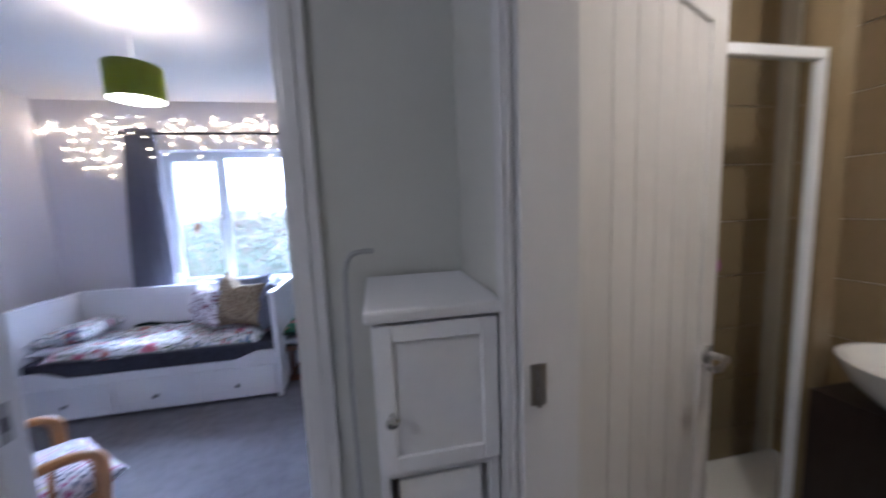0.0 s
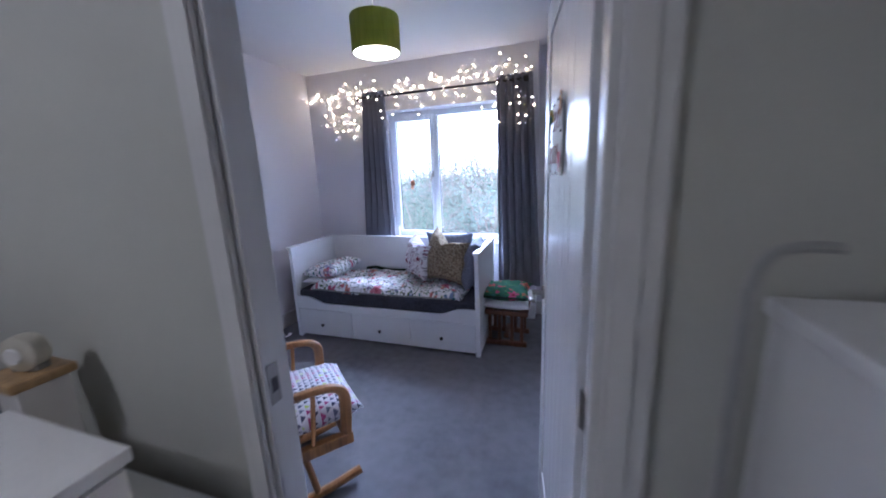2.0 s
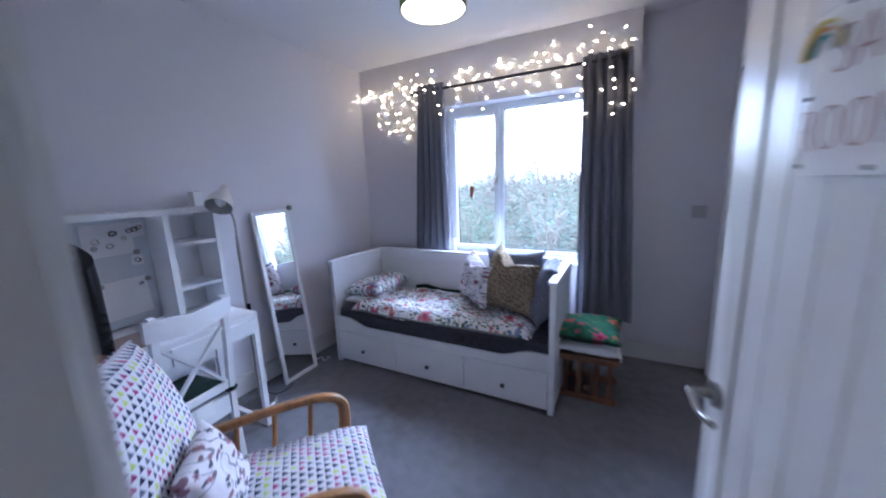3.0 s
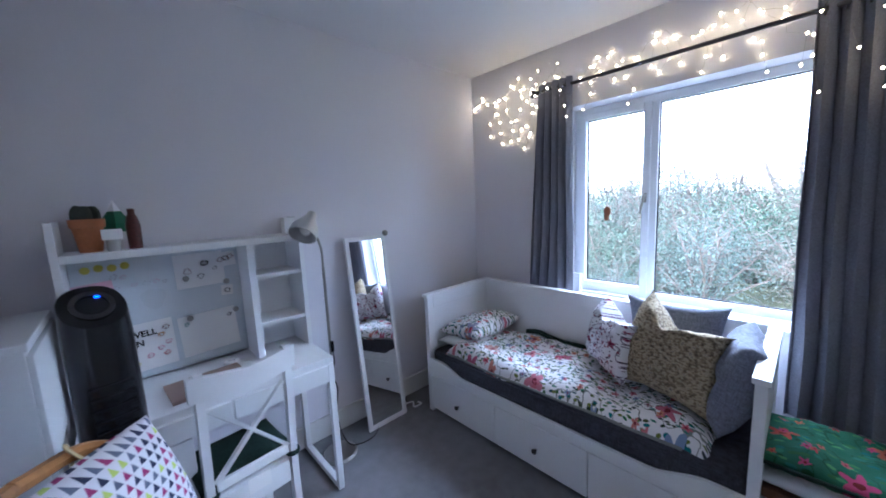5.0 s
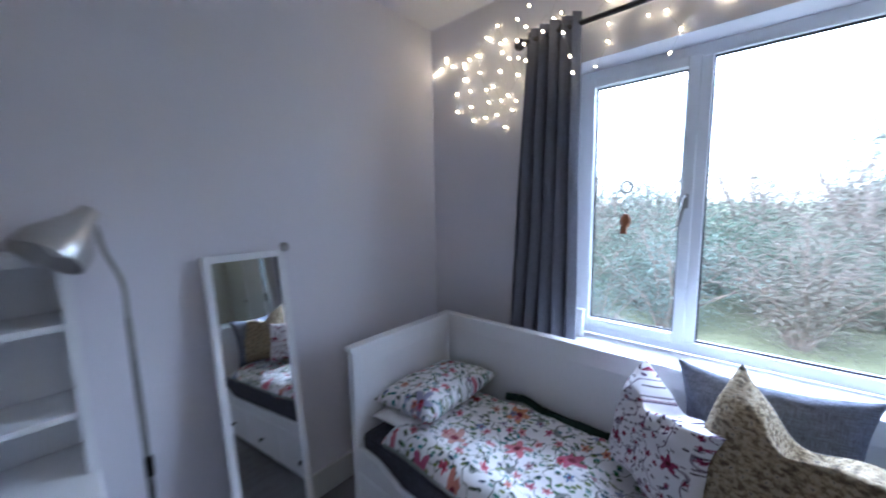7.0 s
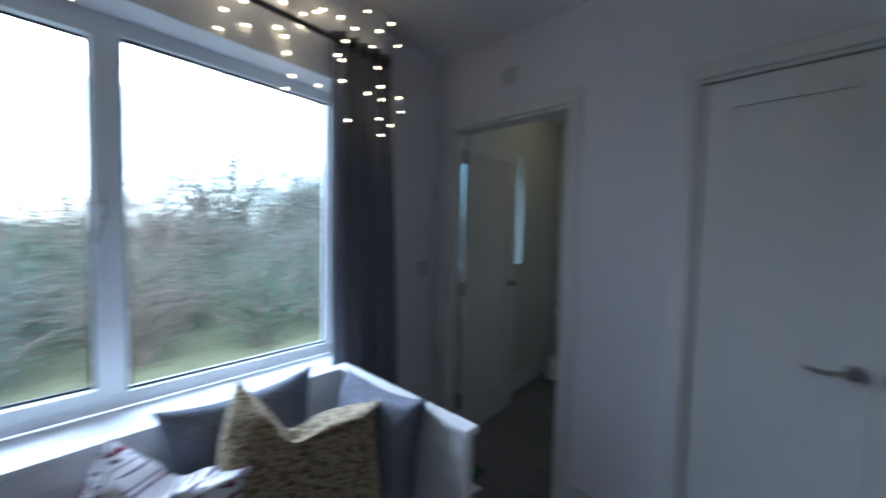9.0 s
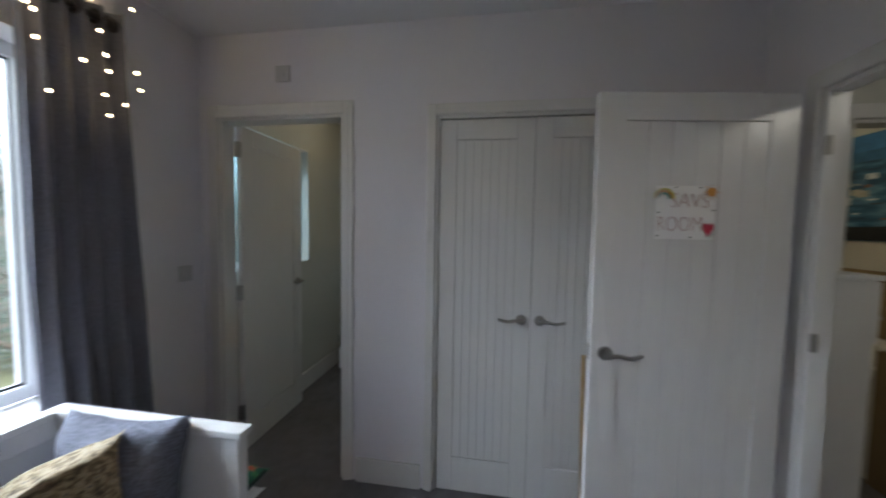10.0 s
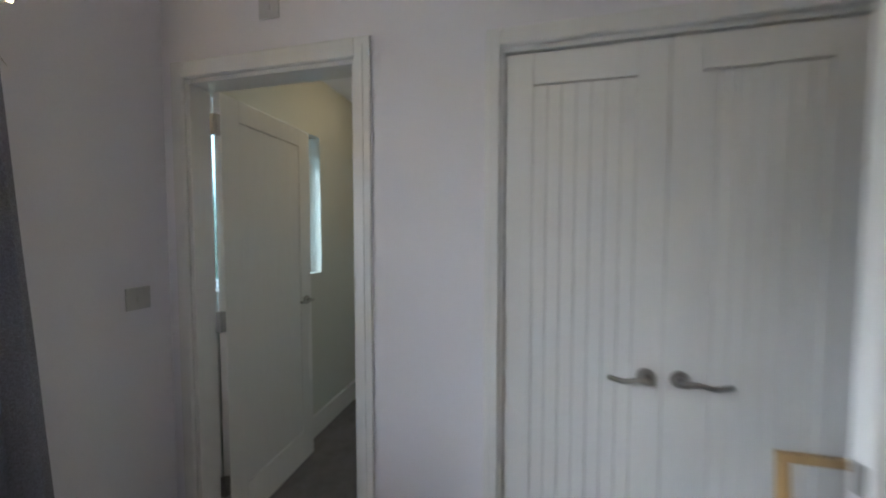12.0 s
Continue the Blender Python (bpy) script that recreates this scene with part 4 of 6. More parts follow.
# scatter cushions
for w, h, t, seed, mat, lab, loc, rz, tilt, chop in (
        (0.45, 0.41, 0.1, 4.0, GREY_CUSHION, "slate grey cushion leaning on a daybed back", (2.01, 3.075, 0.485), 3, 6, 0.0),
        (0.37, 0.39, 0.14, 9.0, FLORAL_SMALL, "white cushion printed with plum sprigs", (1.745, 2.895, 0.515), -42, 12, 0.34),
        (0.47, 0.49, 0.18, 6.0, TWEED, "brown tweed scatter cushion with a slumped top", (2.04, 2.8, 0.5), -20, 16, 0.42),
        (0.37, 0.4, 0.15, 8.0, GREY_CUSHION, "slate grey cushion leaning on a daybed end", (2.245, 2.85, 0.49), -85, 13, 0.0)):
    bm = bmesh.new()
    cushion(bm, w, h, t, seed, n=30, lump=0.018, pinch=0.15, chop=chop)
    solid("cushion", bm, mat, lab, "cushion", "scatter cushions on the daybed", m=Matrix.Translation(loc) @ Matrix.Rotation(radians(rz), 4, "Z") @ Matrix.Rotation(radians(-tilt), 4, "X"))

# ---- footstool and folded green quilt ----
st = thing("footstool", Matrix.Translation((2.56, 2.93, 0)), "reddish wooden glider footstool beside a daybed", "footstool")
for y in (-0.13, 0.13):
    bm = bmesh.new()
    box(bm, -0.17, 0.17, y - 0.018, y + 0.018, 0.0, 0.04, 0.006)
    part("runner", bm, DARK_WOOD, st)
    for x in (-0.13, -0.05, 0.05, 0.13):
        bm = bmesh.new()
        box(bm, x - 0.014, x + 0.014, y - 0.012, y + 0.012, 0.0405, 0.27, 0.004)
        part("upright", bm, DARK_WOOD, st)
part("seat_frame", boxes((-0.18, 0.18, -0.17, 0.17, 0.2705, 0.31, 0.006)), DARK_WOOD, st)
part("cross_bar", boxes((-0.02, 0.02, -0.111, 0.111, 0.05, 0.085, 0.004)), DARK_WOOD, st)
bm = bmesh.new()
cushion(bm, 0.38, 0.38, 0.09, 12.0, lump=0.01)
solid("stool_cushion", bm, PAPER, "white padded cushion on a footstool", "cushion", m=Matrix.Translation((2.56, 2.74, 0.352)) @ Matrix.Rotation(radians(-90), 4, "X"))
bm = bmesh.new()
cushion(bm, 0.4, 0.42, 0.085, 15.0, lump=0.025)
quilt = solid("green_quilt", bm, GREEN_FLORAL, "folded green quilt with red flowers on a footstool", "quilt", m=Matrix.Translation((2.55, 2.72, 0.435)) @ Matrix.Rotation(radians(-90), 4, "X"))

bm = bmesh.new()
tube(bm, [(0.2 * u, 0.0, 0.012) for u in [-0.9 + 0.15 * k for k in range(13)]], 0.008, 6)
part("binding", bm, GREEN_CLOTH, quilt, "dark green bound edge", True)

# ---- desk with hutch ----
DY0, DY1, DX0, DX1, DT = 0.9, 1.782, XW + 0.022, 0.885, 0.718
desk = thing("desk", Matrix(), "white desk with a raised shelf unit against a wall", "desk")
part("desktop", boxes((DX0, DX1, DY0, DY1, DT - 0.03, DT, 0.003)), LACQUER, desk)
part("front_apron", boxes((DX1 - 0.02, DX1 - 0.002, DY0 + 0.03, DY1 - 0.03, DT - 0.12, DT - 0.0305, 0.002)), LACQUER, desk)
for y0 in (DY0 + 0.035, (DY0 + DY1) / 2 + 0.004):
    part("drawer", boxes((DX1 - 0.0015, DX1 + 0.012, y0, y0 + (DY1 - DY0) / 2 - 0.04, DT - 0.118, DT - 0.033, 0.003)), LACQUER, desk)
for y0 in (DY0, DY1 - 0.03):
    for x0 in (DX0, DX1 - 0.03):
        part("leg", boxes((x0, x0 + 0.03, y0, y0 + 0.03, 0.0, DT - 0.0305, 0.002)), LACQUER, desk)
    part("foot_rail", boxes((DX0 + 0.0305, DX1 - 0.0305, y0, y0 + 0.03, 0.0, 0.03, 0.002)), LACQUER, desk)
part("back_rail", boxes((DX0, DX0 + 0.018, DY0 + 0.031, DY1 - 0.031, 0.36, DT - 0.031, 0.002)), LACQUER, desk)
part("drawer_unit", boxes((DX0 + 0.04, DX1 - 0.01, DY0 + 0.031, DY0 + 0.3, 0.14, DT - 0.121, 0.003)), LACQUER, desk)
part("drawer", boxes((DX1 - 0.0095, DX1 + 0.008, DY0 + 0.034, DY0 + 0.297, 0.145, 0.355, 0.003)), LACQUER, desk)
part("drawer", boxes((DX1 - 0.0095, DX1 + 0.008, DY0 + 0.034, DY0 + 0.297, 0.36, DT - 0.124, 0.003)), LACQUER, desk)
HX, HT = 0.645, 1.315
part("hutch_side", boxes((DX0, HX, DY0, DY0 + 0.022, DT + 0.0005, HT + 0.12, 0.002)), LACQUER, desk)
part("hutch_side", boxes((DX0, HX, DY1 - 0.022, DY1, DT + 0.0005, HT - 0.031, 0.002)), LACQUER, desk)
part("hutch_top", boxes((DX0, HX, DY0 + 0.0225, DY1, HT - 0.03, HT, 0.002)), LACQUER, desk)
DIV = 1.515
part("hutch_divider", boxes((DX0, HX, DIV, DIV + 0.03, DT + 0.0005, HT - 0.031, 0.002)), LACQUER, desk)
for z in (0.875, 1.115):
    part("shelf", boxes((DX0, HX - 0.01, DIV + 0.0305, DY1 - 0.0225, z, z + 0.018, 0.002)), LACQUER, desk)
part("hutch_back", boxes((DX0, DX0 + 0.006, DIV + 0.031, DY1 - 0.023, DT + 0.001, HT - 0.031)), LACQUER, desk)
part("magnetic_board", boxes((DX0 + 0.01, DX0 + 0.022, DY0 + 0.0225, DIV - 0.001, DT + 0.012, HT - 0.032, 0.002)), BOARD, desk, "white magnetic board")
INK = surface("black_felt_pen", (0.01, 0.01, 0.012), 0.6, bump=0)
PINK = surface("pink_felt_pen", (0.6, 0.16, 0.3), 0.6, bump=0)
ORANGE = surface("orange_felt_pen", (0.6, 0.28, 0.05), 0.6, bump=0)
YELLOW = surface("yellow_felt_pen", (0.62, 0.55, 0.1), 0.6, bump=0)
BROWN_INK = surface("brown_felt_pen", (0.22, 0.08, 0.08), 0.6, bump=0)
RED_INK = surface("red_felt_pen", (0.55, 0.04, 0.08), 0.6, bump=0)
TEAL_INK = surface("teal_felt_pen", (0.05, 0.3, 0.3), 0.6, bump=0)


def on_board(y, z, turn=0.0, off=0.0235):
    """A pose on the board: local x along the wall to the right, local y up, local z out of it."""
    return Matrix.Translation((DX0 + off, y, z)) @ Matrix.Rotation(radians(90), 4, "Z") @ Matrix.Rotation(radians(90), 4, "X") @ Matrix.Rotation(radians(turn), 4, "Z")


def sheet_of_paper(name, w, h, m, label, material=PAPER, group="papers on the board"):
    p = thing(name, m, label, "drawing", group)
    bm = bmesh.new()
    vs = {}
    for i in range(9):
        for j in range(7):
            x, y = (i / 8 - 0.5) * w, (j / 6 - 0.5) * h
            vs[i, j] = bm.verts.new((x, y, 0.0015 + 0.004 * max(0, noise.noise(Vector((x * 9, y * 9, w * 50))))))
    for i in range(8):
        for j in range(6):
            bm.faces.new((vs[i, j], vs[i + 1, j], vs[i + 1, j + 1], vs[i, j + 1]))
    r = bmesh.ops.extrude_face_region(bm, geom=bm.faces[:])
    bmesh.ops.translate(bm, vec=(0, 0, -0.0008), verts=[v for v in r["geom"] if isinstance(v, bmesh.types.BMVert)])
    part("paper", bm, material, p)
    return p


def scribble(p, cx, cy, r, ink, seed, turns=2, width=0.002, z=0.0075):
    rr = random.Random(seed)
    pts = []
    for k in range(int(14 * turns)):
        a = k / 14 * 2 * math.pi
        q = r * (0.45 + 0.55 * rr.random())
        pts.append((cx + q * math.cos(a), cy + q * math.sin(a) * 0.8, z))
    bm = bmesh.new()
    tube(bm, curve_pts(pts, 3), width, 4, 0.3)
    part("pen_mark", bm, ink, p)


card = sheet_of_paper("get_well_card", 0.25, 0.215, on_board(1.095, 0.868, 2), "white hand-drawn get well card on a board")
writing("lettering", "GET WELL", 0.037, INK, card, Matrix.Translation((-0.02, 0.048, 0.0062)), 0.0012)
writing("lettering", "SOON", 0.037, INK, card, Matrix.Translation((-0.035, 0.008, 0.0062)), 0.0012)
for n, (x, y, ink) in enumerate(((0.1, 0.07, BROWN_INK), (0.08, 0.04, ORANGE), (0.1, 0.0, PINK), (0.07, -0.02, PINK), (0.09, -0.05, RED_INK), (0.03, -0.045, PINK), (-0.06, -0.05, TEAL_INK), (-0.1, -0.06, YELLOW), (-0.02, -0.07, YELLOW))):
    scribble(card, x, y, 0.014, ink, n, 2)
paper_b = sheet_of_paper("blank_drawing", 0.235, 0.195, on_board(1.358, 0.872, 3), "plain white sheet of paper on a board")
scribble(paper_b, -0.085, 0.06, 0.012, TEAL_INK, 30, 2)
scribble(paper_b, 0.09, 0.06, 0.012, INK, 31, 2)
paper_c = sheet_of_paper("pen_drawing", 0.195, 0.16, on_board(1.35, 1.178, 1), "white sheet with a black pen drawing on a board")
for n, (x, y, r) in enumerate(((0.02, 0.03, 0.018), (-0.05, 0.0, 0.02), (0.0, -0.03, 0.018), (0.06, 0.0, 0.012))):
    scribble(paper_c, x, y, r, INK if n != 1 else BROWN_INK, 40 + n, 3, 0.0014 if n else 0.0045)
paper_d = sheet_of_paper("small_drawing", 0.05, 0.05, on_board(1.45, 1.06, -3), "small paper scrap with a pen drawing")
scribble(paper_d, 0, 0, 0.016, INK, 50, 3)
paper_e = sheet_of_paper("dark_drawing", 0.085, 0.07, on_board(1.458, 1.215, 4), "small paper with dark pen scribbles")
for n in range(3):
    scribble(paper_e, -0.02 + 0.02 * n, 0.005 * n, 0.018, INK if n % 2 else BROWN_INK, 60 + n, 3)
heart = sheet_of_paper("pink_drawing", 0.125, 0.12, on_board(0.985, 1.12, 5), "pink heart drawing on a board", surface("pink_paper", (0.7, 0.42, 0.52), 0.7))
for n in range(4):
    scribble(heart, -0.03 + 0.025 * n, 0.02 * math.sin(n * 2), 0.025, PINK, 70 + n, 3)
note = thing("board_note", on_board(1.14, 1.16), "faint pink and grey pen scribbles on a white board", "drawing", "papers on the board")
for n, (x, y, r) in enumerate(((-0.09, 0.035, 0.016), (-0.06, 0.03, 0.012), (-0.085, -0.015, 0.014), (-0.03, -0.01, 0.012), (0.01, -0.008, 0.016), (0.045, -0.005, 0.013), (0.075, -0.01, 0.012))):
    scribble(note, x, y, r, PINK if n % 2 else surface("grey_felt_pen", (0.3, 0.29, 0.33), 0.6, bump=0), 80 + n, 1, 0.0014, 0.001)
garland = thing("paper_garland", on_board(1.03, 1.235), "small yellow paper shapes stuck on a board", "garland")
for n in range(4):
    bm = bmesh.new()
    lathe(bm, [(0.0, 0.0), (0.016, 0.0), (0.016, 0.002), (0.0, 0.002)], 7)
    part("paper_shape", bm, YELLOW, garland, m=Matrix.Translation((-0.06 + 0.04 * n, 0.004 * (n % 2), 0)))
for y, z in ((1.285, 0.955), (1.475, 0.955), (1.45, 1.105), (1.29, 1.145)):
    bm = bmesh.new()
    lathe(bm, [(0.0, 0.0), (0.013, 0.0), (0.013, 0.006), (0.009, 0.008), (0.0, 0.008)], 16)
    solid("magnet", bm, STEEL, "small round grey magnet on a board", "magnet", "magnets on the board", smooth=True, m=on_board(y, z, 0, 0.032))
# things on the desk
lap = thing("laptop", Matrix.Translation((0.73, 1.29, DT)) @ Matrix.Rotation(radians(4), 4, "Z"), "closed rose-gold laptop on a white desk", "laptop")
ROSE = surface("rose_gold_case", (0.34, 0.24, 0.21), 0.35, 0.5, vary=0.03)
part("base", boxes((-0.1, 0.1, -0.14, 0.14, 0.001, 0.009, 0.003)), ROSE, lap)
part("lid", boxes((-0.1, 0.1, -0.14, 0.14, 0.0095, 0.016, 0.003)), ROSE, lap)
pot = thing("pen_pot", Matrix.Translation((0.62, 0.985, DT)), "white pot full of coloured pens on a desk", "pen pot")
bm = bmesh.new()
lathe(bm, [(0.0, 0.0), (0.033, 0.0), (0.036, 0.09), (0.032, 0.09), (0.03, 0.006), (0.0, 0.006)], 24)
part("pot", bm, CERAMIC, pot, smooth=True)
for n, ink in enumerate((YELLOW, TEAL_INK, RED_INK, ORANGE, INK)):
    bm = bmesh.new()
    a = n * 1.25
    rod(bm, (0.01 * math.cos(a), 0.01 * math.sin(a), 0.008), (0.026 * math.cos(a), 0.026 * math.sin(a), 0.135 + 0.008 * n), 0.004, n=8)
    part("pen", bm, ink, pot)
tape = bmesh.new()
lathe(tape, [(0.02, 0.0), (0.034, 0.0), (0.034, 0.016), (0.02, 0.016), (0.02, 0.0)], 24)
solid("tape_roll", tape, PAPER, "roll of white tape on a desk", "tape", smooth=True, m=Matrix.Translation((0.58, 1.41, DT + 0.001)))
# on the hutch
pt = thing("plant_pot", Matrix.Translation((0.55, 1.005, HT)) @ Matrix.Diagonal((0.85, 0.8, 1.1, 1.0)), "terracotta pot with a dark cactus on a shelf", "plant")
bm = bmesh.new()
lathe(bm, [(0.0, 0.0), (0.042, 0.0), (0.057, 0.085), (0.064, 0.086), (0.066, 0.115), (0.058, 0.115), (0.055, 0.1), (0.0, 0.1)], 28)
part("pot", bm, TERRACOTTA, pt, smooth=True)
CACTUS = surface("dark_cactus", (0.025, 0.03, 0.02), 0.8, vary=0.3, fine=200, bump=0.8, depth=0.006)
for k in range(5):
    bm = bmesh.new()
    a = k * 1.26
    ball(bm, (0.027 * math.cos(a), 0.027 * math.sin(a), 0.125), 0.028, 14, (1, 1, 1.25))
    for v in bm.verts:
        v.co += Vector((0, 0, 0.0)) + (v.co - Vector((0.027 * math.cos(a), 0.027 * math.sin(a), 0.125))) * 0.12 * math.sin(9 * math.atan2(v.co.y, v.co.x))
    part("stem", bm, CACTUS, pt, "dark ribbed cactus stem", True)
GREENG = surface("green_enamel", (0.02, 0.18, 0.1), 0.35)
hs = thing("felt_house", Matrix.Translation((0.5, 1.085, HT)), "green and white triangular ornament on a shelf", "ornament")
bm = bmesh.new()
lathe(bm, [(0.0, 0.0), (0.04, 0.0), (0.045, 0.1), (0.0, 0.2)], 4)
part("body", bm, PAPER, hs)
bm = bmesh.new()
lathe(bm, [(0.0, 0.07), (0.047, 0.07), (0.05, 0.105), (0.02, 0.155), (0.0, 0.157)], 4)
part("band", bm, GREENG, hs, "green band")
bt = thing("bottle", Matrix.Translation((0.57, 1.135, HT)), "dark red patterned bottle on a shelf", "bottle")
bm = bmesh.new()
lathe(bm, [(0.0, 0.0), (0.022, 0.0), (0.024, 0.09), (0.018, 0.125), (0.012, 0.14), (0.012, 0.16), (0.0, 0.162)], 20)
part("body", bm, surface("dark_red_lacquer", (0.12, 0.025, 0.02), 0.3, vary=0.3, fine=90), bt, smooth=True)
gl = thing("small_jar", Matrix.Translation((0.61, 1.07, HT)), "small glass jar with a white tag on a shelf", "jar")
bm = bmesh.new()
lathe(bm, [(0.0, 0.0), (0.02, 0.0), (0.022, 0.04), (0.015, 0.05), (0.0, 0.05)], 18)
part("jar", bm, surface("grey_glass", (0.5, 0.5, 0.52), 0.15), gl, smooth=True)
part("tag", boxes((0.023, 0.025, -0.03, 0.03, 0.045, 0.085, 0.001)), PAPER, gl, "white paper tag")
sp = thing("speaker_box", Matrix.Translation((0.48, 1.77, HT)), "small white box standing on a desk shelf", "box")
part("case", boxes((-0.03, 0.03, -0.025, 0.025, 0, 0.085, 0.004)), LACQUER, sp)
part("antenna", boxes((-0.002, 0.002, -0.002, 0.045, 0.0855, 0.088)), STEEL, sp)

# ---- desk chair ----
CHAIR = Matrix.Translation((0.868, 1.342, 0)) @ Matrix.Rotation(radians(6), 4, "Z") @ Matrix.Diagonal((1.0, 1.06, 0.96, 1.0))
ch = thing("desk_chair", CHAIR, "white wooden cross-back chair tucked to a desk", "chair")
W2, DB = 0.142, 0.18
for s in (-1, 1):
    bm = bmesh.new()
    tube(bm, curve_pts([(DB, s * W2, 0.0), (DB - 0.012, s * W2, 0.25), (DB - 0.01, s * W2, 0.45), (DB + 0.012, s * W2, 0.7), (DB + 0.03, s * W2 * 0.98, 0.955)], 4), 0.019, 4, 0.9)
    part("back_leg", bm, LACQUER, ch)
    part("front_leg", boxes((-DB - 0.018, -DB + 0.018, s * W2 - 0.018, s * W2 + 0.018, 0, 0.415, 0.004)), LACQUER, ch)
    part("side_rail", boxes((-DB + 0.0185, DB - 0.022, s * W2 - 0.011, s * W2 + 0.011, 0.36, 0.415, 0.003)), LACQUER, ch)
    bm = bmesh.new()
    tube(bm, [(DB - 0.002, s * (W2 - 0.02), 0.50), (DB + 0.012, 0, 0.655), (DB + 0.018, -s * (W2 - 0.02), 0.80)], 0.011, 4, 0.55 if s > 0 else 0.5)
    part("cross_bar", bm, LACQUER, ch)
part("front_rail", boxes((-DB - 0.011, -DB + 0.011, -W2 + 0.019, W2 - 0.019, 0.36, 0.415, 0.003)), LACQUER, ch)
part("back_rail", boxes((DB - 0.022, DB - 0.002, -W2 + 0.02, W2 - 0.02, 0.33, 0.43, 0.003)), LACQUER, ch)
part("lower_back_slat", boxes((DB - 0.012, DB + 0.004, -W2 + 0.02, W2 - 0.02, 0.465, 0.505, 0.004)), LACQUER, ch)
bm = bmesh.new()
n = 16
rows = []
for i in range(n + 1):
    s = i / n * 2 - 1
    x = DB + 0.022 + 0.018 * (1 - s * s)
    y = s * (W2 + 0.028)
    z1 = 0.925 + 0.022 * abs(s)
    z0 = 0.83 + 0.025 * abs(s)
    rows.append([bm.verts.new(p) for p in ((x - 0.011, y, z0), (x + 0.011, y, z0), (x + 0.017, y, z1), (x - 0.005, y, z1))])
for p, q in zip(rows, rows[1:]):
    for k in range(4):
        bm.faces.new((p[k], p[(k + 1) % 4], q[(k + 1) % 4], q[k]))
bm.faces.new(rows[0])
bm.faces.new(rows[-1])
part("top_rail", bm, LACQUER, ch, smooth=True)
part("seat", boxes((-DB - 0.025, DB - 0.022, -W2 - 0.012, W2 + 0.012, 0.4155, 0.435, 0.006)), LACQUER, ch)
bm = bmesh.new()
cushion(bm, 0.31, 0.33, 0.045, 21.0, lump=0.006, pinch=0.03)
pad = thing("seat_pad", CHAIR @ Matrix.Translation((-0.005, 0, 0.437)), "dark green tie-on seat pad on a white chair", "seat pad")
part("pad", bm, GREEN_CLOTH, pad, m=Matrix.Translation((0, -0.165, 0.02)) @ Matrix.Rotation(radians(-90), 4, "X"))
for s in (-1, 1):
    bm = bmesh.new()
    lathe(bm, [(0.024, -0.012), (0.029, 0.0), (0.024, 0.012), (0.02, 0.0), (0.024, -0.012)], 14)
    part("tie", bm, GREEN_CLOTH, pad, "dark green tie round a chair leg", True, m=Matrix.Translation((0.173, s * W2, 0.018)))
part("care_label", boxes((0.183, 0.1845, -0.03, 0.05, -0.06, 0.005)), PAPER, pad, "white cloth care label")

# ---- tower fan ----
fan = thing("tower_fan", Matrix.Translation((1.13, 1.012, 0)) @ Matrix.Rotation(radians(12), 4, "Z") @ Matrix.Diagonal((0.76, 0.76, 1.05, 1.0)), "tall glossy black tower fan standing by a desk", "fan")
bm = bmesh.new()
sec = []
for k, (z, sx, sy) in enumerate(((0.05, 0.075, 0.085), (0.1, 0.085, 0.095), (0.6, 0.087, 0.097), (1.08, 0.085, 0.095), (1.15, 0.08, 0.09))):
    sec.append([bm.verts.new((sx * math.copysign(abs(math.cos(a)) ** 0.8, math.cos(a)), sy * math.copysign(abs(math.sin(a)) ** 0.8, math.sin(a)), z - (0.045 * math.cos(a) if k >= 3 else 0))) for a in [2 * math.pi * i / 28 for i in range(28)]])
for p, q in zip(sec, sec[1:]):
    for i in range(28):
        bm.faces.new((p[i], p[(i + 1) % 28], q[(i + 1) % 28], q[i]))
bm.faces.new(sec[0])
bm.faces.new(sec[-1])
part("body", bm, BLACK, fan, smooth=True)
bm = bmesh.new()
lathe(bm, [(0.0, 0.0), (0.13, 0.0), (0.13, 0.015), (0.09, 0.035), (0.08, 0.052), (0.0, 0.052)], 32)
part("base", bm, BLACK, fan, smooth=True)
bm = bmesh.new()
lathe(bm, [(0.045, 0.0), (0.06, 0.0), (0.06, 0.004), (0.045, 0.004), (0.045, 0.0)], 28)
part("control_ring", bm, DARK_METAL, fan, "grey control ring", True, m=Matrix.Translation((0.002, 0, 1.152)) @ Matrix.Rotation(radians(29), 4, "Y"))
part("indicator", boxes((-0.003, 0.003, -0.007, 0.007, 0.0, 0.003)), glowing("blue_led", (0.03, 0.08, 1.0), 0.6), fan, "small blue indicator light", m=Matrix.Translation((-0.03, 0.02, 1.168)) @ Matrix.Rotation(radians(29), 4, "Y"))
slat = None
for k in range(26):
    z = 0.2 + k * 0.03
    m = Matrix.Translation((0, 0, z))
    if slat is None:
        bm = boxes((0.07, 0.092, -0.06, 0.06, -0.004, 0.004, 0.001))
        slat = part("grille_slat", bm, BLACK, fan, m=m).data
    else:
        shared("grille_slat", slat, fan, m)

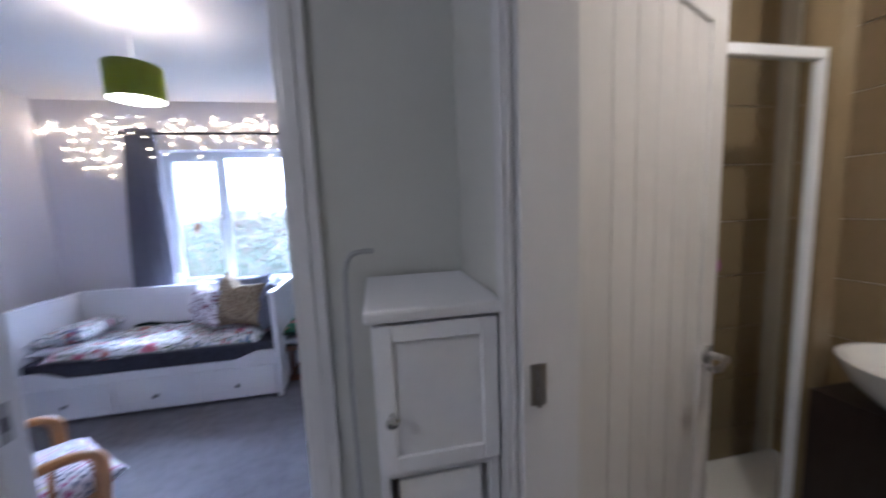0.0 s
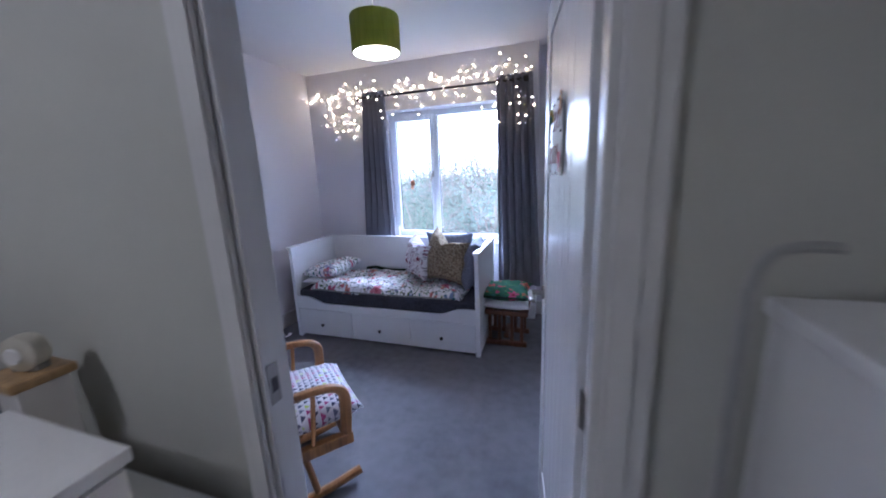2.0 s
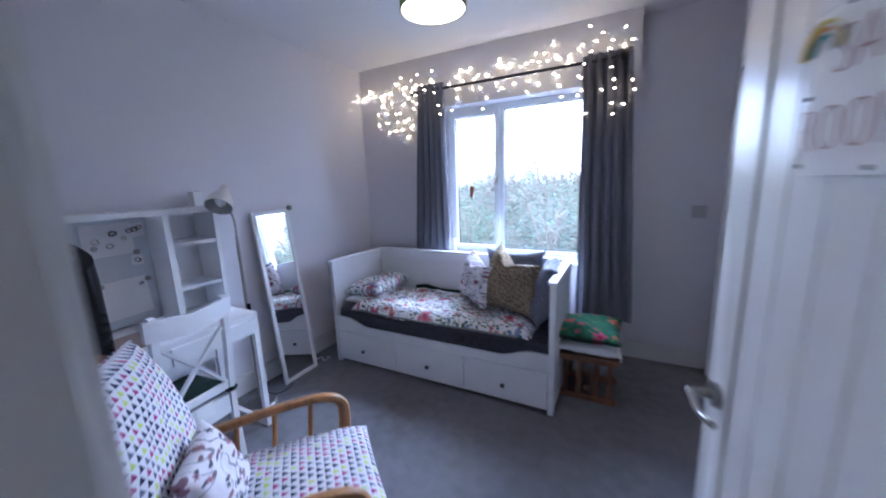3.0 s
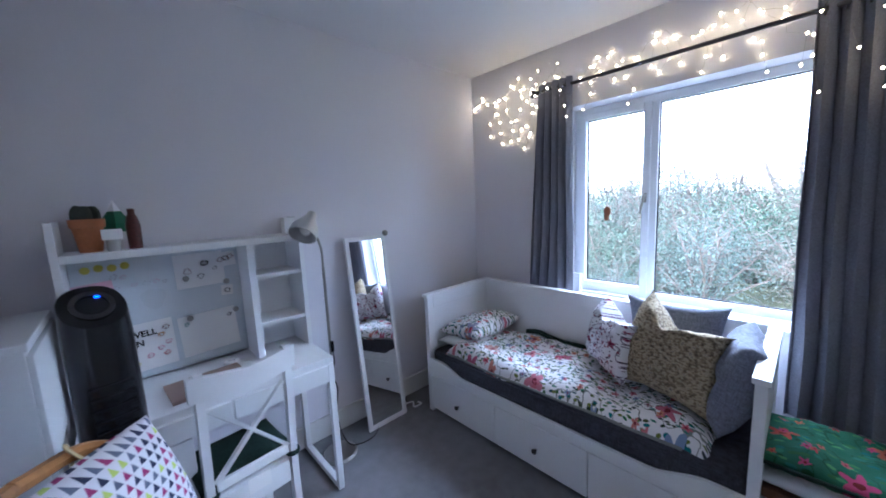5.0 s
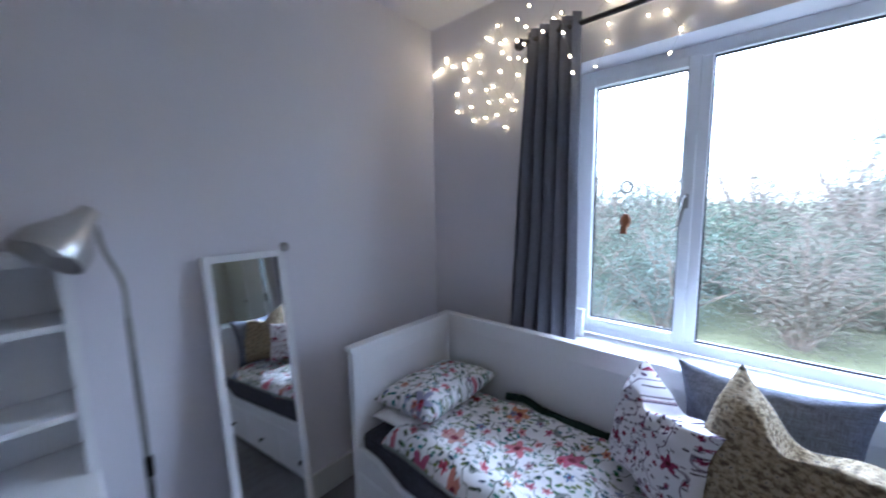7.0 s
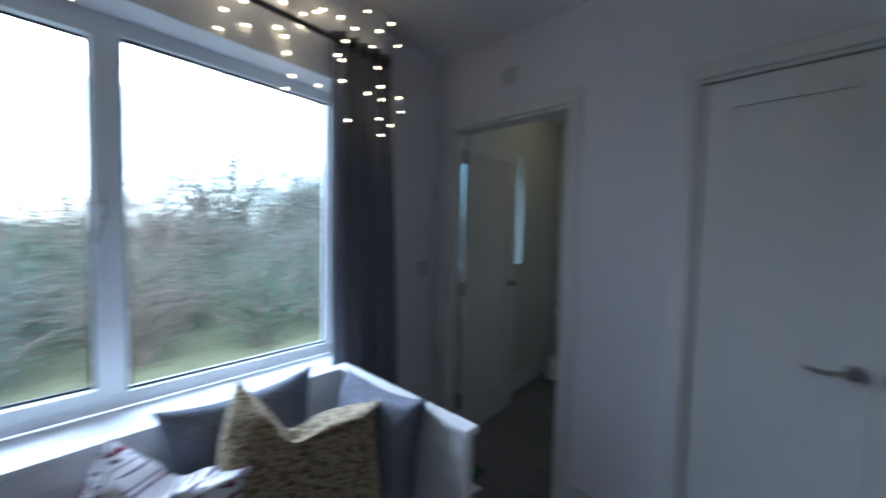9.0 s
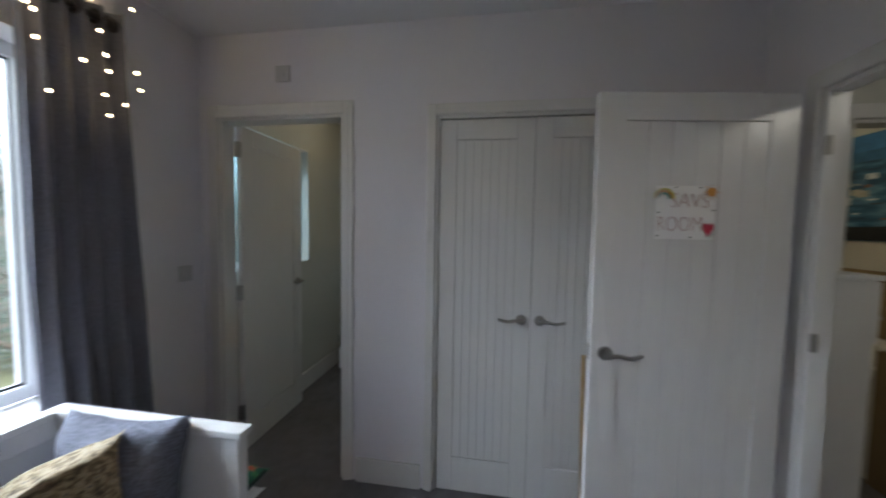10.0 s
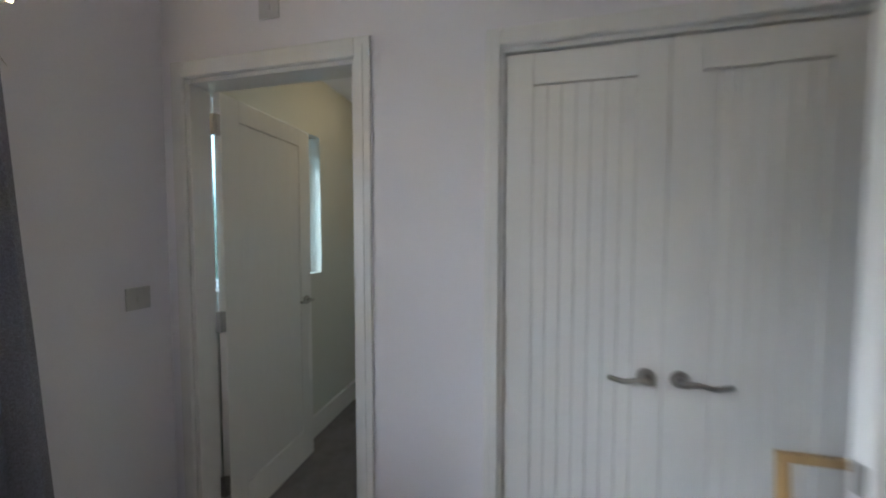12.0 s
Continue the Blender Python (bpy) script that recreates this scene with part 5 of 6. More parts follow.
# ---- reading lamp ----
fl = thing("floor_lamp", Matrix.Translation((0.64, 1.88, 0)), "brushed steel floor reading lamp beside a desk", "floor lamp")
bm = bmesh.new()
lathe(bm, [(0.0, 0.0), (0.098, 0.0), (0.1, 0.008), (0.09, 0.02), (0.02, 0.026), (0.0, 0.026)], 32)
part("base", bm, STEEL, fl, smooth=True)
bm = bmesh.new()
rod(bm, (0, 0, 0.02), (0, 0, 1.12), 0.008, n=12)
tube(bm, curve_pts([(0, 0, 1.12), (0.002, -0.002, 1.22), (0.015, -0.03, 1.31), (0.03, -0.04, 1.37), (0.034, -0.05, 1.4)], 6), 0.006, 10)
part("pole", bm, STEEL, fl, smooth=True)
bm = bmesh.new()
lathe(bm, [(0.012, 0.0), (0.022, 0.004), (0.026, 0.03), (0.046, 0.07), (0.068, 0.11), (0.07, 0.15), (0.066, 0.15), (0.06, 0.11), (0.04, 0.07), (0.02, 0.035), (0.0, 0.035)], 28)
part("shade", bm, surface("pale_brushed_steel", (0.62, 0.61, 0.6), 0.3, 0.9, vary=0.06, big=8, fine=160, bump=0.06), fl, "brushed steel bell shade", True, m=Matrix.Translation((0.034, -0.045, 1.42)) @ Vector((0.4, -0.6, -0.75)).to_track_quat("Z", "Y").to_matrix().to_4x4())
bm = bmesh.new()
ball(bm, (0, 0, 0), 0.03, 14, (1, 1, 1.3))
part("bulb", bm, CERAMIC, fl, "white bulb, unlit", True, m=Matrix.Translation((0.073, -0.104, 1.347)))
bm = bmesh.new()
tube(bm, curve_pts([(0.012, 0.0, 0.68), (0.02, 0.006, 0.6), (0.018, -0.006, 0.5), (0.03, 0.006, 0.42), (0.014, 0.0, 0.3), (0.02, 0.01, 0.15), (0.05, 0.06, 0.05), (0.02, 0.22, 0.008), (-0.1, 0.35, 0.006)], 6), 0.003, 6)
box(bm, 0.008, 0.022, -0.008, 0.012, 0.64, 0.70, 0.003)
part("cable", bm, BLACK, fl, "thin black cable with a switch", True)

# ---- leaning mirror ----
mir = thing("leaning_mirror", Matrix.Translation((0.607, 2.253, 0.0)) @ Matrix.Rotation(radians(-6.2), 4, "Y"), "white-framed full-length mirror leaning on a wall", "mirror")
MW, MH, MF = 0.148, 1.255, 0.027
part("frame", boxes((-0.02, 0.0, -MW, -MW + MF, 0.0, MH, 0.003), (-0.02, 0.0, MW - MF, MW, 0.0, MH, 0.003), (-0.02, 0.0, -MW + MF, MW - MF, 0.0, MF, 0.003), (-0.02, 0.0, -MW + MF, MW - MF, MH - MF, MH, 0.003)), LACQUER, mir)
part("glass", boxes((-0.014, -0.008, -MW + MF - 0.002, MW - MF + 0.002, MF - 0.002, MH - MF + 0.002)), MIRROR, mir, "silvered mirror glass")
part("back_board", boxes((-0.019, -0.0145, -MW + 0.005, MW - 0.005, 0.005, MH - 0.005)), LACQUER, mir)
bm = bmesh.new()
ball(bm, (0, 0, 0), 0.02, 16)
solid("mirror_bauble", bm, STEEL, "round grey bauble hung on a mirror corner", "bauble", smooth=True, m=Matrix.Translation((0.49, 2.395, 1.258)))

# ---- glider rocking chair ----
RK = Matrix.Translation((1.715, 1.2, 0)) @ Matrix.Rotation(radians(-40), 4, "Z") @ Matrix.Diagonal((1.06, 1.1, 0.96, 1.0))
rk = thing("rocking_chair", RK, "honey beech glider rocking chair facing a daybed", "rocking chair")
for s in (-1, 1):
    x = s * 0.235
    bm = bmesh.new()
    path = curve_pts([(x, -0.27, 0.525), (x, -0.1, 0.555), (x, 0.08, 0.575), (x, 0.19, 0.57), (x, 0.245, 0.535), (x, 0.255, 0.46), (x, 0.245, 0.33)], 6)
    tube(bm, path, 0.025, 10, 0.75)
    part("arm", bm, BEECH, rk, "bent beech arm", True)
    for y in (-0.12, 0.0, 0.12):
        bm = bmesh.new()
        rod(bm, (x, y, 0.325), (x, y + 0.02, 0.56 + y * 0.06), 0.009, n=10)
        part("arm_spindle", bm, BEECH, rk, smooth=True)
    part("side_rail", boxes((x - 0.017, x + 0.017, -0.27, 0.27, 0.27, 0.325, 0.006)), BEECH, rk)
    bm = bmesh.new()
    tube(bm, curve_pts([(x * 0.8, -0.3, 0.045), (x * 0.8, -0.15, 0.022), (x * 0.8, 0.12, 0.022), (x * 0.8, 0.3, 0.05)], 5), 0.022, 8, 0.9)
    part("base_runner", bm, BEECH, rk, smooth=True)
    for y in (-0.12, 0.12):
        bm = bmesh.new()
        rod(bm, (x * 0.8, y, 0.03), (x * 0.8, y * 0.7, 0.275), 0.013, n=10)
        part("base_post", bm, BEECH, rk, smooth=True)
    bm = bmesh.new()
    tube(bm, curve_pts([(s * 0.215, -0.24, 0.3), (s * 0.215, -0.29, 0.6), (s * 0.2, -0.35, 0.86), (s * 0.13, -0.375, 0.955), (0, -0.383, 0.975)], 6), 0.017, 8)
    part("back_post", bm, BEECH, rk, smooth=True)
part("front_rail", boxes((-0.2175, 0.2175, 0.235, 0.265, 0.275, 0.325, 0.005)), BEECH, rk)
part("rear_rail", boxes((-0.2, 0.2, -0.265, -0.24, 0.275, 0.325, 0.005)), BEECH, rk)
part("cross_rail", boxes((-0.2, 0.2, -0.02, 0.02, 0.03, 0.06, 0.005)), BEECH, rk)
for k in range(5):
    bm = bmesh.new()
    x = -0.14 + 0.07 * k
    tube(bm, curve_pts([(x, -0.25, 0.32), (x, -0.3, 0.6), (x * 0.9, -0.365, 0.94)], 4), 0.008, 8)
    part("back_spindle", bm, BEECH, rk, smooth=True)
seat = thing("chair_seat_cushion", RK, "seat cushion in a triangle print on a rocking chair", "cushion", "rocking chair cushions")
bm = bmesh.new()
cushion(bm, 0.43, 0.6, 0.15, 31.0, lump=0.012, pinch=0.02)
part("cover", bm, TRIANGLES, seat, m=Matrix.Translation((0, -0.27, 0.4)) @ Matrix.Rotation(radians(-90), 4, "X"))
backc = thing("chair_back_cushion", RK, "back cushion in a triangle print tied to a rocking chair", "cushion", "rocking chair cushions")
bm = bmesh.new()
cushion(bm, 0.48, 0.55, 0.14, 36.0, lump=0.012, pinch=-0.04)
part("cover", bm, TRIANGLES, backc, m=Matrix.Translation((0, -0.21, 0.425)) @ Matrix.Rotation(radians(13), 4, "X"))
for s in (-1, 1):
    bm = bmesh.new()
    tube(bm, curve_pts([(s * 0.1, -0.33, 0.93), (s * 0.09, -0.37, 0.985), (s * 0.12, -0.4, 0.97), (s * 0.13, -0.41, 0.9)], 5), 0.008, 6, 0.4)
    part("tie", bm, surface("cream_tape", (0.5, 0.42, 0.26), 0.9), backc, "cream cloth tie")
bm = bmesh.new()
cushion(bm, 0.27, 0.27, 0.09, 41.0, lump=0.012)
solid("throw_pillow", bm, floral_mat("white_cotton_with_grey_and_pink_print", (0.72, 0.69, 0.72), [(0.45, 0.2, 0.24), (0.12, 0.12, 0.16)], [(0.1, 0.1, 0.13), (0.3, 0.18, 0.2)], 9, 15, 0.25, 0.2),
      "white printed throw pillow on a rocking chair", "cushion", m=RK @ Matrix.Translation((0.04, -0.06, 0.445)) @ Matrix.Rotation(radians(24), 4, "X"))

# ---- low unit by the desk ----
un = thing("shelf_unit", Matrix.Translation((0.445, 0.74, 0)), "white low shelf unit beside a desk", "cabinet")
part("body", boxes((0, 0.5, 0, 0.11, 0.0, 1.075, 0.003)), LACQUER, un)
part("top", boxes((-0.005, 0.51, -0.002, 0.12, 1.0755, 1.1, 0.004)), LACQUER, un)
part("door", boxes((0.006, 0.494, 0.1105, 0.126, 0.04, 1.06, 0.003)), LACQUER, un)

# ---- framed board behind the door ----
fb = thing("wooden_frame", Matrix.Translation((3.11, 1.305, 0)) @ Matrix.Rotation(radians(5), 4, "Y"), "empty golden wooden frame leaning against a wardrobe", "frame")
for y0, y1, z0, z1, nm in ((-0.17, 0.14, 0.0, 0.022, "bottom_rail"), (-0.17, 0.14, 0.818, 0.84, "top_rail")):
    part(nm, boxes((-0.012, 0.012, y0, y1, z0, z1, 0.003)), OAK, fb)
for y0 in (-0.17, 0.118):
    part("side_rail", boxes((-0.012, 0.012, y0, y0 + 0.022, 0.0225, 0.8175, 0.003)), OAK, fb)

# ---- wall plates ----
PLATE = surface("pale_grey_plastic_plate", (0.5, 0.5, 0.52), 0.35, vary=0.02, bump=0.02)


def plate(name, m, label, size=0.086, rocker=True):
    p = thing(name, m, label, "switch", "wall plates")
    part("plate", boxes((-size / 2, size / 2, -size / 2, size / 2, 0.0005, 0.009, 0.003)), PLATE, p)
    if rocker:
        part("rocker", boxes((-0.009, 0.009, -0.016, 0.016, 0.0092, 0.013, 0.002)), PLATE, p)
    return p


east = Matrix.Rotation(radians(-90), 4, "Z") @ Matrix.Rotation(radians(90), 4, "X")
north = Matrix.Rotation(radians(90), 4, "X")
plate("isolator_switch", Matrix.Translation((XE, 3.012, 2.232)) @ east, "white isolator switch above a doorway")
plate("light_switch", Matrix.Translation((3.172, YP, 1.142)) @ north, "white light switch on a wall")
so = plate("socket", Matrix.Translation((2.70, YN, 0.45)) @ north, "white wall socket above the skirting", rocker=False)
for x in (-0.012, 0.012):
    part("slot", boxes((x - 0.003, x + 0.003, -0.012, -0.004, 0.0092, 0.0096)), DARK_METAL, so)
bm = bmesh.new()
tube(bm, curve_pts([(0.52, 2.45, 0.006), (0.56, 2.49, 0.02), (0.6, 2.47, 0.008), (0.62, 2.52, 0.02), (0.57, 2.53, 0.006)], 6), 0.005, 6)
solid("coiled_cable", bm, PAPER, "short white cable coiled on a carpet", "cable", smooth=True)

sb = thing("sill_box", Matrix.Translation((1.315, 3.47, WIN[2] - 0.002)), "small white box standing on a window sill", "box")
part("case", boxes((-0.03, 0.03, -0.012, 0.012, 0.0, 0.12, 0.004)), LACQUER, sb)
part("lid", boxes((-0.032, 0.032, -0.014, 0.014, 0.1205, 0.14, 0.004)), LACQUER, sb)

# ---- suncatcher on the window ----
sc = thing("suncatcher", Matrix.Translation((1.50, 3.525, 1.33)), "clear and amber suncatcher hung on a window", "suncatcher")
bm = bmesh.new()
lathe(bm, [(0.024, -0.003), (0.03, 0.0), (0.024, 0.003), (0.019, 0.0), (0.024, -0.003)], 20)
part("ring", bm, STEEL, sc, "pale round ring", True, m=Matrix.Translation((0, 0, 0.155)) @ Matrix.Rotation(radians(90), 4, "X"))
bm = bmesh.new()
rod(bm, (0, 0, 0.04), (0, 0, 0.128), 0.001, n=5)
part("thread", bm, STEEL, sc)
bm = bmesh.new()
ball(bm, (0, 0, 0), 0.03, 12, (0.8, 0.4, 1.2))
box(bm, -0.018, 0.008, -0.008, 0.008, -0.06, -0.02, 0.003)
part("amber_pendant", bm, surface("amber_resin", (0.3, 0.1, 0.04), 0.3), sc, smooth=True)

# ---- sign on the bedroom door ----
sign_m = bed_m @ Matrix.Translation((0.392, 0.0335, 1.482)) @ Matrix(((-1, 0, 0, 0), (0, 0, 1, 0), (0, 1, 0, 0), (0, 0, 0, 1)))
sg = sheet_of_paper("door_sign", 0.215, 0.195, sign_m @ Matrix.Translation((0, 0, 0.004)), "white hand-drawn name sign pinned on a door", group="")
sg["category"] = "sign"
PLUM_INK = surface("thin_plum_felt_pen", (0.34, 0.17, 0.17), 0.6, bump=0)
writing("lettering", "SAVS", 0.068, PLUM_INK, sg, Matrix.Translation((0.012, 0.018, 0.0062)) @ Matrix.Diagonal((0.95, 1.15, 1, 1)), -0.002)
writing("lettering", "ROOM", 0.066, PLUM_INK, sg, Matrix.Translation((-0.022, -0.068, 0.0062)) @ Matrix.Diagonal((0.85, 1.2, 1, 1)), -0.002)
for k, (rr, ink) in enumerate(((0.036, YELLOW), (0.028, ORANGE), (0.02, TEAL_INK))):
    bm = bmesh.new()
    tube(bm, [(-0.083 + rr * math.cos(a), 0.05 + rr * math.sin(a), 0.007) for a in [math.pi * i / 12 for i in range(13)]], 0.0035, 5, 0.3)
    part("rainbow_band", bm, ink, sg)
bm = bmesh.new()
lathe(bm, [(0.0, 0.005), (0.017, 0.005), (0.017, 0.0065), (0.0, 0.0065)], 16, (0.088, 0.076, 0))
part("drawn_sun", bm, ORANGE, sg)
for a in range(8):
    bm = bmesh.new()
    q = a * math.pi / 4
    rod(bm, (0.088 + 0.02 * math.cos(q), 0.076 + 0.02 * math.sin(q), 0.006), (0.088 + 0.029 * math.cos(q), 0.076 + 0.029 * math.sin(q), 0.006), 0.0012, n=5)
    part("sun_ray", bm, ORANGE, sg)
bm = bmesh.new()
pts = [(0.016 * math.sin(t) ** 3, 0.014 * (13 * math.cos(t) - 5 * math.cos(2 * t) - 2 * math.cos(3 * t) - math.cos(4 * t)) / 13) for t in [2 * math.pi * i / 28 for i in range(28)]]
f = bm.faces.new([bm.verts.new((0.082 + x * 1.3, -0.058 + y * 1.6, 0.0068)) for x, y in pts])
r = bmesh.ops.extrude_face_region(bm, geom=[f])
bmesh.ops.translate(bm, vec=(0, 0, -0.0008), verts=[v for v in r["geom"] if isinstance(v, bmesh.types.BMVert)])
part("drawn_heart", bm, RED_INK, sg)
for x, y in ((-0.1, 0.0), (-0.1, -0.085), (-0.04, 0.092), (0.05, 0.092), (0.1, 0.01), (0.02, -0.09)):
    bm = bmesh.new()
    lathe(bm, [(0.0, 0.004), (0.003, 0.004), (0.003, 0.0075), (0.0, 0.0078)], 8, (x, y, 0))
    part("pen_dot", bm, INK, sg)

# ---- landing ----
tc = thing("tall_cabinet", Matrix.Translation((3.172, 0.305, 0)), "narrow white cabinet with a panelled door on a landing", "cabinet")
CW, CD, CH = 0.213, 0.295, 1.25
for x0 in (0, CW - 0.016):
    part("side_panel", boxes((x0, x0 + 0.016, 0.018, CD, 0, CH - 0.023, 0.002)), LACQUER, tc)
part("back_panel", boxes((0.0165, CW - 0.0165, CD - 0.01, CD, 0.03, CH - 0.023)), LACQUER, tc)
for z in (0.03, 0.945, 1.2):
    part("shelf", boxes((0.0165, CW - 0.0165, 0.02, CD - 0.0105, z, z + 0.018)), LACQUER, tc)
part("top", boxes((-0.01, CW + 0.008, -0.006, CD, CH - 0.022, CH, 0.006)), LACQUER, tc)


def panel_door(parent, x0, x1, z0, z1, knob_at):
    f = 0.028
    d = part("door", boxes((x0 + f - 0.004, x1 - f + 0.004, 0.006, 0.015, z0 + f - 0.004, z1 - f + 0.004)), LACQUER, parent)
    for a in (x0, x1 - f):
        part("stile", boxes((a, a + f, 0, 0.0175, z0, z1, 0.002)), LACQUER, d)
    for z in (z0, z1 - f):
        part("rail", boxes((x0 + f, x1 - f, 0, 0.0175, z, z + f, 0.002)), LACQUER, d)
    if knob_at:
        bm = bmesh.new()
        lathe(bm, [(0.0, 0.0), (0.006, 0.0), (0.005, 0.01), (0.01, 0.014), (0.011, 0.02), (0.007, 0.024), (0.0, 0.025)], 16)
        part("knob", bm, CHROME, d, "small chrome knob", True, m=Matrix.Translation(knob_at) @ Matrix.Rotation(radians(90), 4, "X"))


panel_door(tc, 0.004, CW - 0.004, 0.968, 1.222, (0.026, 0.0, 1.072))
part("lower_box", boxes((0.03, CW - 0.03, 0.032, CD - 0.011, 0.0485, 0.93, 0.004)), PAPER, tc, "white box in the open lower compartment")
stk = thing("walking_stick", Matrix.Translation((3.118, 0.535, 0)), "slim grey metal walking stick leaning beside a cabinet", "walking stick")
bm = bmesh.new()
tube(bm, curve_pts([(0, 0.0, 0.02), (0, 0.0, 0.6), (0, 0.0, 1.2), (0.003, 0.0, 1.28), (0.015, 0.0, 1.31), (0.035, 0.0, 1.318), (0.065, 0.0, 1.318)], 5), 0.006, 8)
part("shaft", bm, surface("satin_grey_tube", (0.42, 0.42, 0.42), 0.4, 0.3), stk, smooth=True)
bm = bmesh.new()
lathe(bm, [(0.0, 0.0), (0.014, 0.0), (0.012, 0.03), (0.0, 0.03)], 14)
part("rubber_foot", bm, BLACK, stk, smooth=True)
low = thing("low_cabinet", Matrix.Translation((1.80, -0.36, 0)), "low white painted cabinet with panelled doors on a landing", "cabinet")
part("carcass", boxes((0, 0.375, 0, 0.825, 0.0, 0.9, 0.002)), LACQUER, low)
part("top", boxes((-0.005, 0.397, -0.008, 0.833, 0.9005, 0.93, 0.004)), LACQUER, low)
for k in range(2):
    y0, y1, f = 0.006 + k * 0.41, 0.409 + k * 0.41, 0.05
    d = part("door", boxes((0.377, 0.384, y0 + f - 0.004, y1 - f + 0.004, 0.096, 0.844)), LACQUER, low)
    for a in (y0, y1 - f):
        part("stile", boxes((0.3755, 0.392, a, a + f, 0.05, 0.89, 0.002)), LACQUER, d)
    for z in (0.05, 0.84):
        part("rail", boxes((0.3755, 0.392, y0 + f, y1 - f, z, z + 0.05, 0.002)), LACQUER, d)
ra = thing("radiator", Matrix.Translation((1.89, 0.595, 0.11)), "white panel radiator under a landing wall", "radiator")
bm = boxes((0, 0.375, -0.068, -0.06, 0.0, 0.57, 0.004), (0, 0.375, -0.018, -0.01, 0.0, 0.57, 0.004))
part("panel", bm, UPVC, ra)
part("top_grille", boxes((-0.004, 0.38, -0.07, -0.006, 0.571, 0.585, 0.003)), UPVC, ra)
part("end_cap", boxes((0.3765, 0.385, -0.07, -0.006, 0.005, 0.57, 0.003)), UPVC, ra)
bm = bmesh.new()
rod(bm, (0.386, -0.038, 0.53), (0.397, -0.038, 0.53), 0.013, n=16)
rod(bm, (0.397, -0.038, 0.53), (0.401, -0.038, 0.53), 0.007, n=6)
part("bleed_plug", bm, CHROME, ra, "chrome end plug", True)
part("bracket", boxes((0.06, 0.09, -0.0095, 0.004, 0.1, 0.5)), UPVC, ra)
part("bracket", boxes((0.06, 0.09, -0.055, -0.0185, -0.11, -0.001)), UPVC, ra)
nw = thing("newel_post", Matrix.Translation((1.785, 0.522, 0)), "white newel post with an oak cap at a stair head", "newel post")
part("post", boxes((-0.045, 0.045, -0.045, 0.045, 0.0, 0.975, 0.004)), GLOSS, nw)
part("cap", boxes((-0.068, 0.068, -0.06, 0.055, 0.9755, 1.0, 0.008)), OAK, nw, "square oak cap")
al = thing("smoke_alarm", Matrix.Translation((1.795, 0.52, 1.0)) @ Matrix.Rotation(radians(18), 4, "Z"), "round white alarm resting on a newel cap", "alarm")
bm = bmesh.new()
lathe(bm, [(0.0, 0.0), (0.04, 0.0), (0.043, 0.012), (0.041, 0.034), (0.025, 0.042), (0.0, 0.043)], 28)
part("case", bm, surface("cream_plastic", (0.6, 0.57, 0.48), 0.5), al, smooth=True, m=Matrix.Translation((0, 0.02, 0.044)) @ Matrix.Rotation(radians(90), 4, "X"))
bm = bmesh.new()
lathe(bm, [(0.0, 0.0), (0.02, 0.0), (0.018, 0.004), (0.0, 0.004)], 18)
part("test_button", bm, PAPER, al, smooth=True, m=Matrix.Translation((0, -0.0235, 0.044)) @ Matrix.Rotation(radians(90), 4, "X"))
part("stand", boxes((-0.03, 0.03, -0.01, 0.018, 0.0, 0.02, 0.002)), surface("grey_plastic", (0.3, 0.3, 0.28), 0.5), al)
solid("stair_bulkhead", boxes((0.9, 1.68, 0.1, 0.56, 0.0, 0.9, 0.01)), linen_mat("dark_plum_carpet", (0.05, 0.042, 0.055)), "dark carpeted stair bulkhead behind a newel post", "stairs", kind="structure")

# ---- bathroom ----
tile = None
TW, TH = 0.38, 0.258


def tiles(wall, run, rows, pose_of):
    global tile
    parent = bpy.data.objects[wall]
    for i in range(run):
        for j in range(rows):
            m = pose_of(i * TW, j * TH)
            if tile is None:
                bm = boxes((0.002, TW - 0.002, 0.0, 0.007, 0.002, TH - 0.002, 0.0012))
                tile = part("tile", bm, TILE, parent, m=m).data
            else:
                shared("tile", tile, parent, m)


bp = thing("bath", Matrix.Translation((3.8, BS, 0)), "white bathtub with a plain panel against a tiled wall", "bathtub")
part("rim", boxes((0, 1.33, 0.62, 0.7, 0.6, 0.66, 0.012), (0, 1.33, 0.01, 0.07, 0.6, 0.66, 0.012), (0, 0.07, 0.07, 0.62, 0.6, 0.66, 0.012), (1.26, 1.33, 0.07, 0.62, 0.6, 0.66, 0.012)), ACRYLIC, bp)
part("basin", boxes((0.07, 1.26, 0.07, 0.62, 0.18, 0.2), (0.05, 0.07, 0.07, 0.62, 0.18, 0.6), (1.26, 1.28, 0.07, 0.62, 0.18, 0.6), (0.07, 1.26, 0.05, 0.07, 0.18, 0.6), (0.07, 1.26, 0.62, 0.64, 0.18, 0.6)), ACRYLIC, bp)
part("panel", boxes((0.005, 1.325, 0.655, 0.675, 0.0, 0.5985, 0.004)), ACRYLIC, bp)
solid("bath_end_wall", boxes((XB + 0.11, 3.79, BS, -0.27, 0, 0.77, 0.004)), TILE, "beige tiled boxing at the end of a bath", "boxing", kind="structure")
pic = thing("harbour_painting", Matrix.Translation((4.8, BS, 1.78)), "canvas painting of a harbour with boats and houses", "painting")
SEA, nd, ln, bs = principled("painted_harbour_water")
co = nd.new("ShaderNodeTexCoord").outputs["Object"]
ln.new(ramped(nd, ln, noise_tex(nd, ln, co, 9, 5, (0.6, 1, 2.2)), (0.3, (0.01, 0.03, 0.06)), (0.5, (0.03, 0.11, 0.19)), (0.7, (0.16, 0.3, 0.4))), bs.inputs["Base Color"])
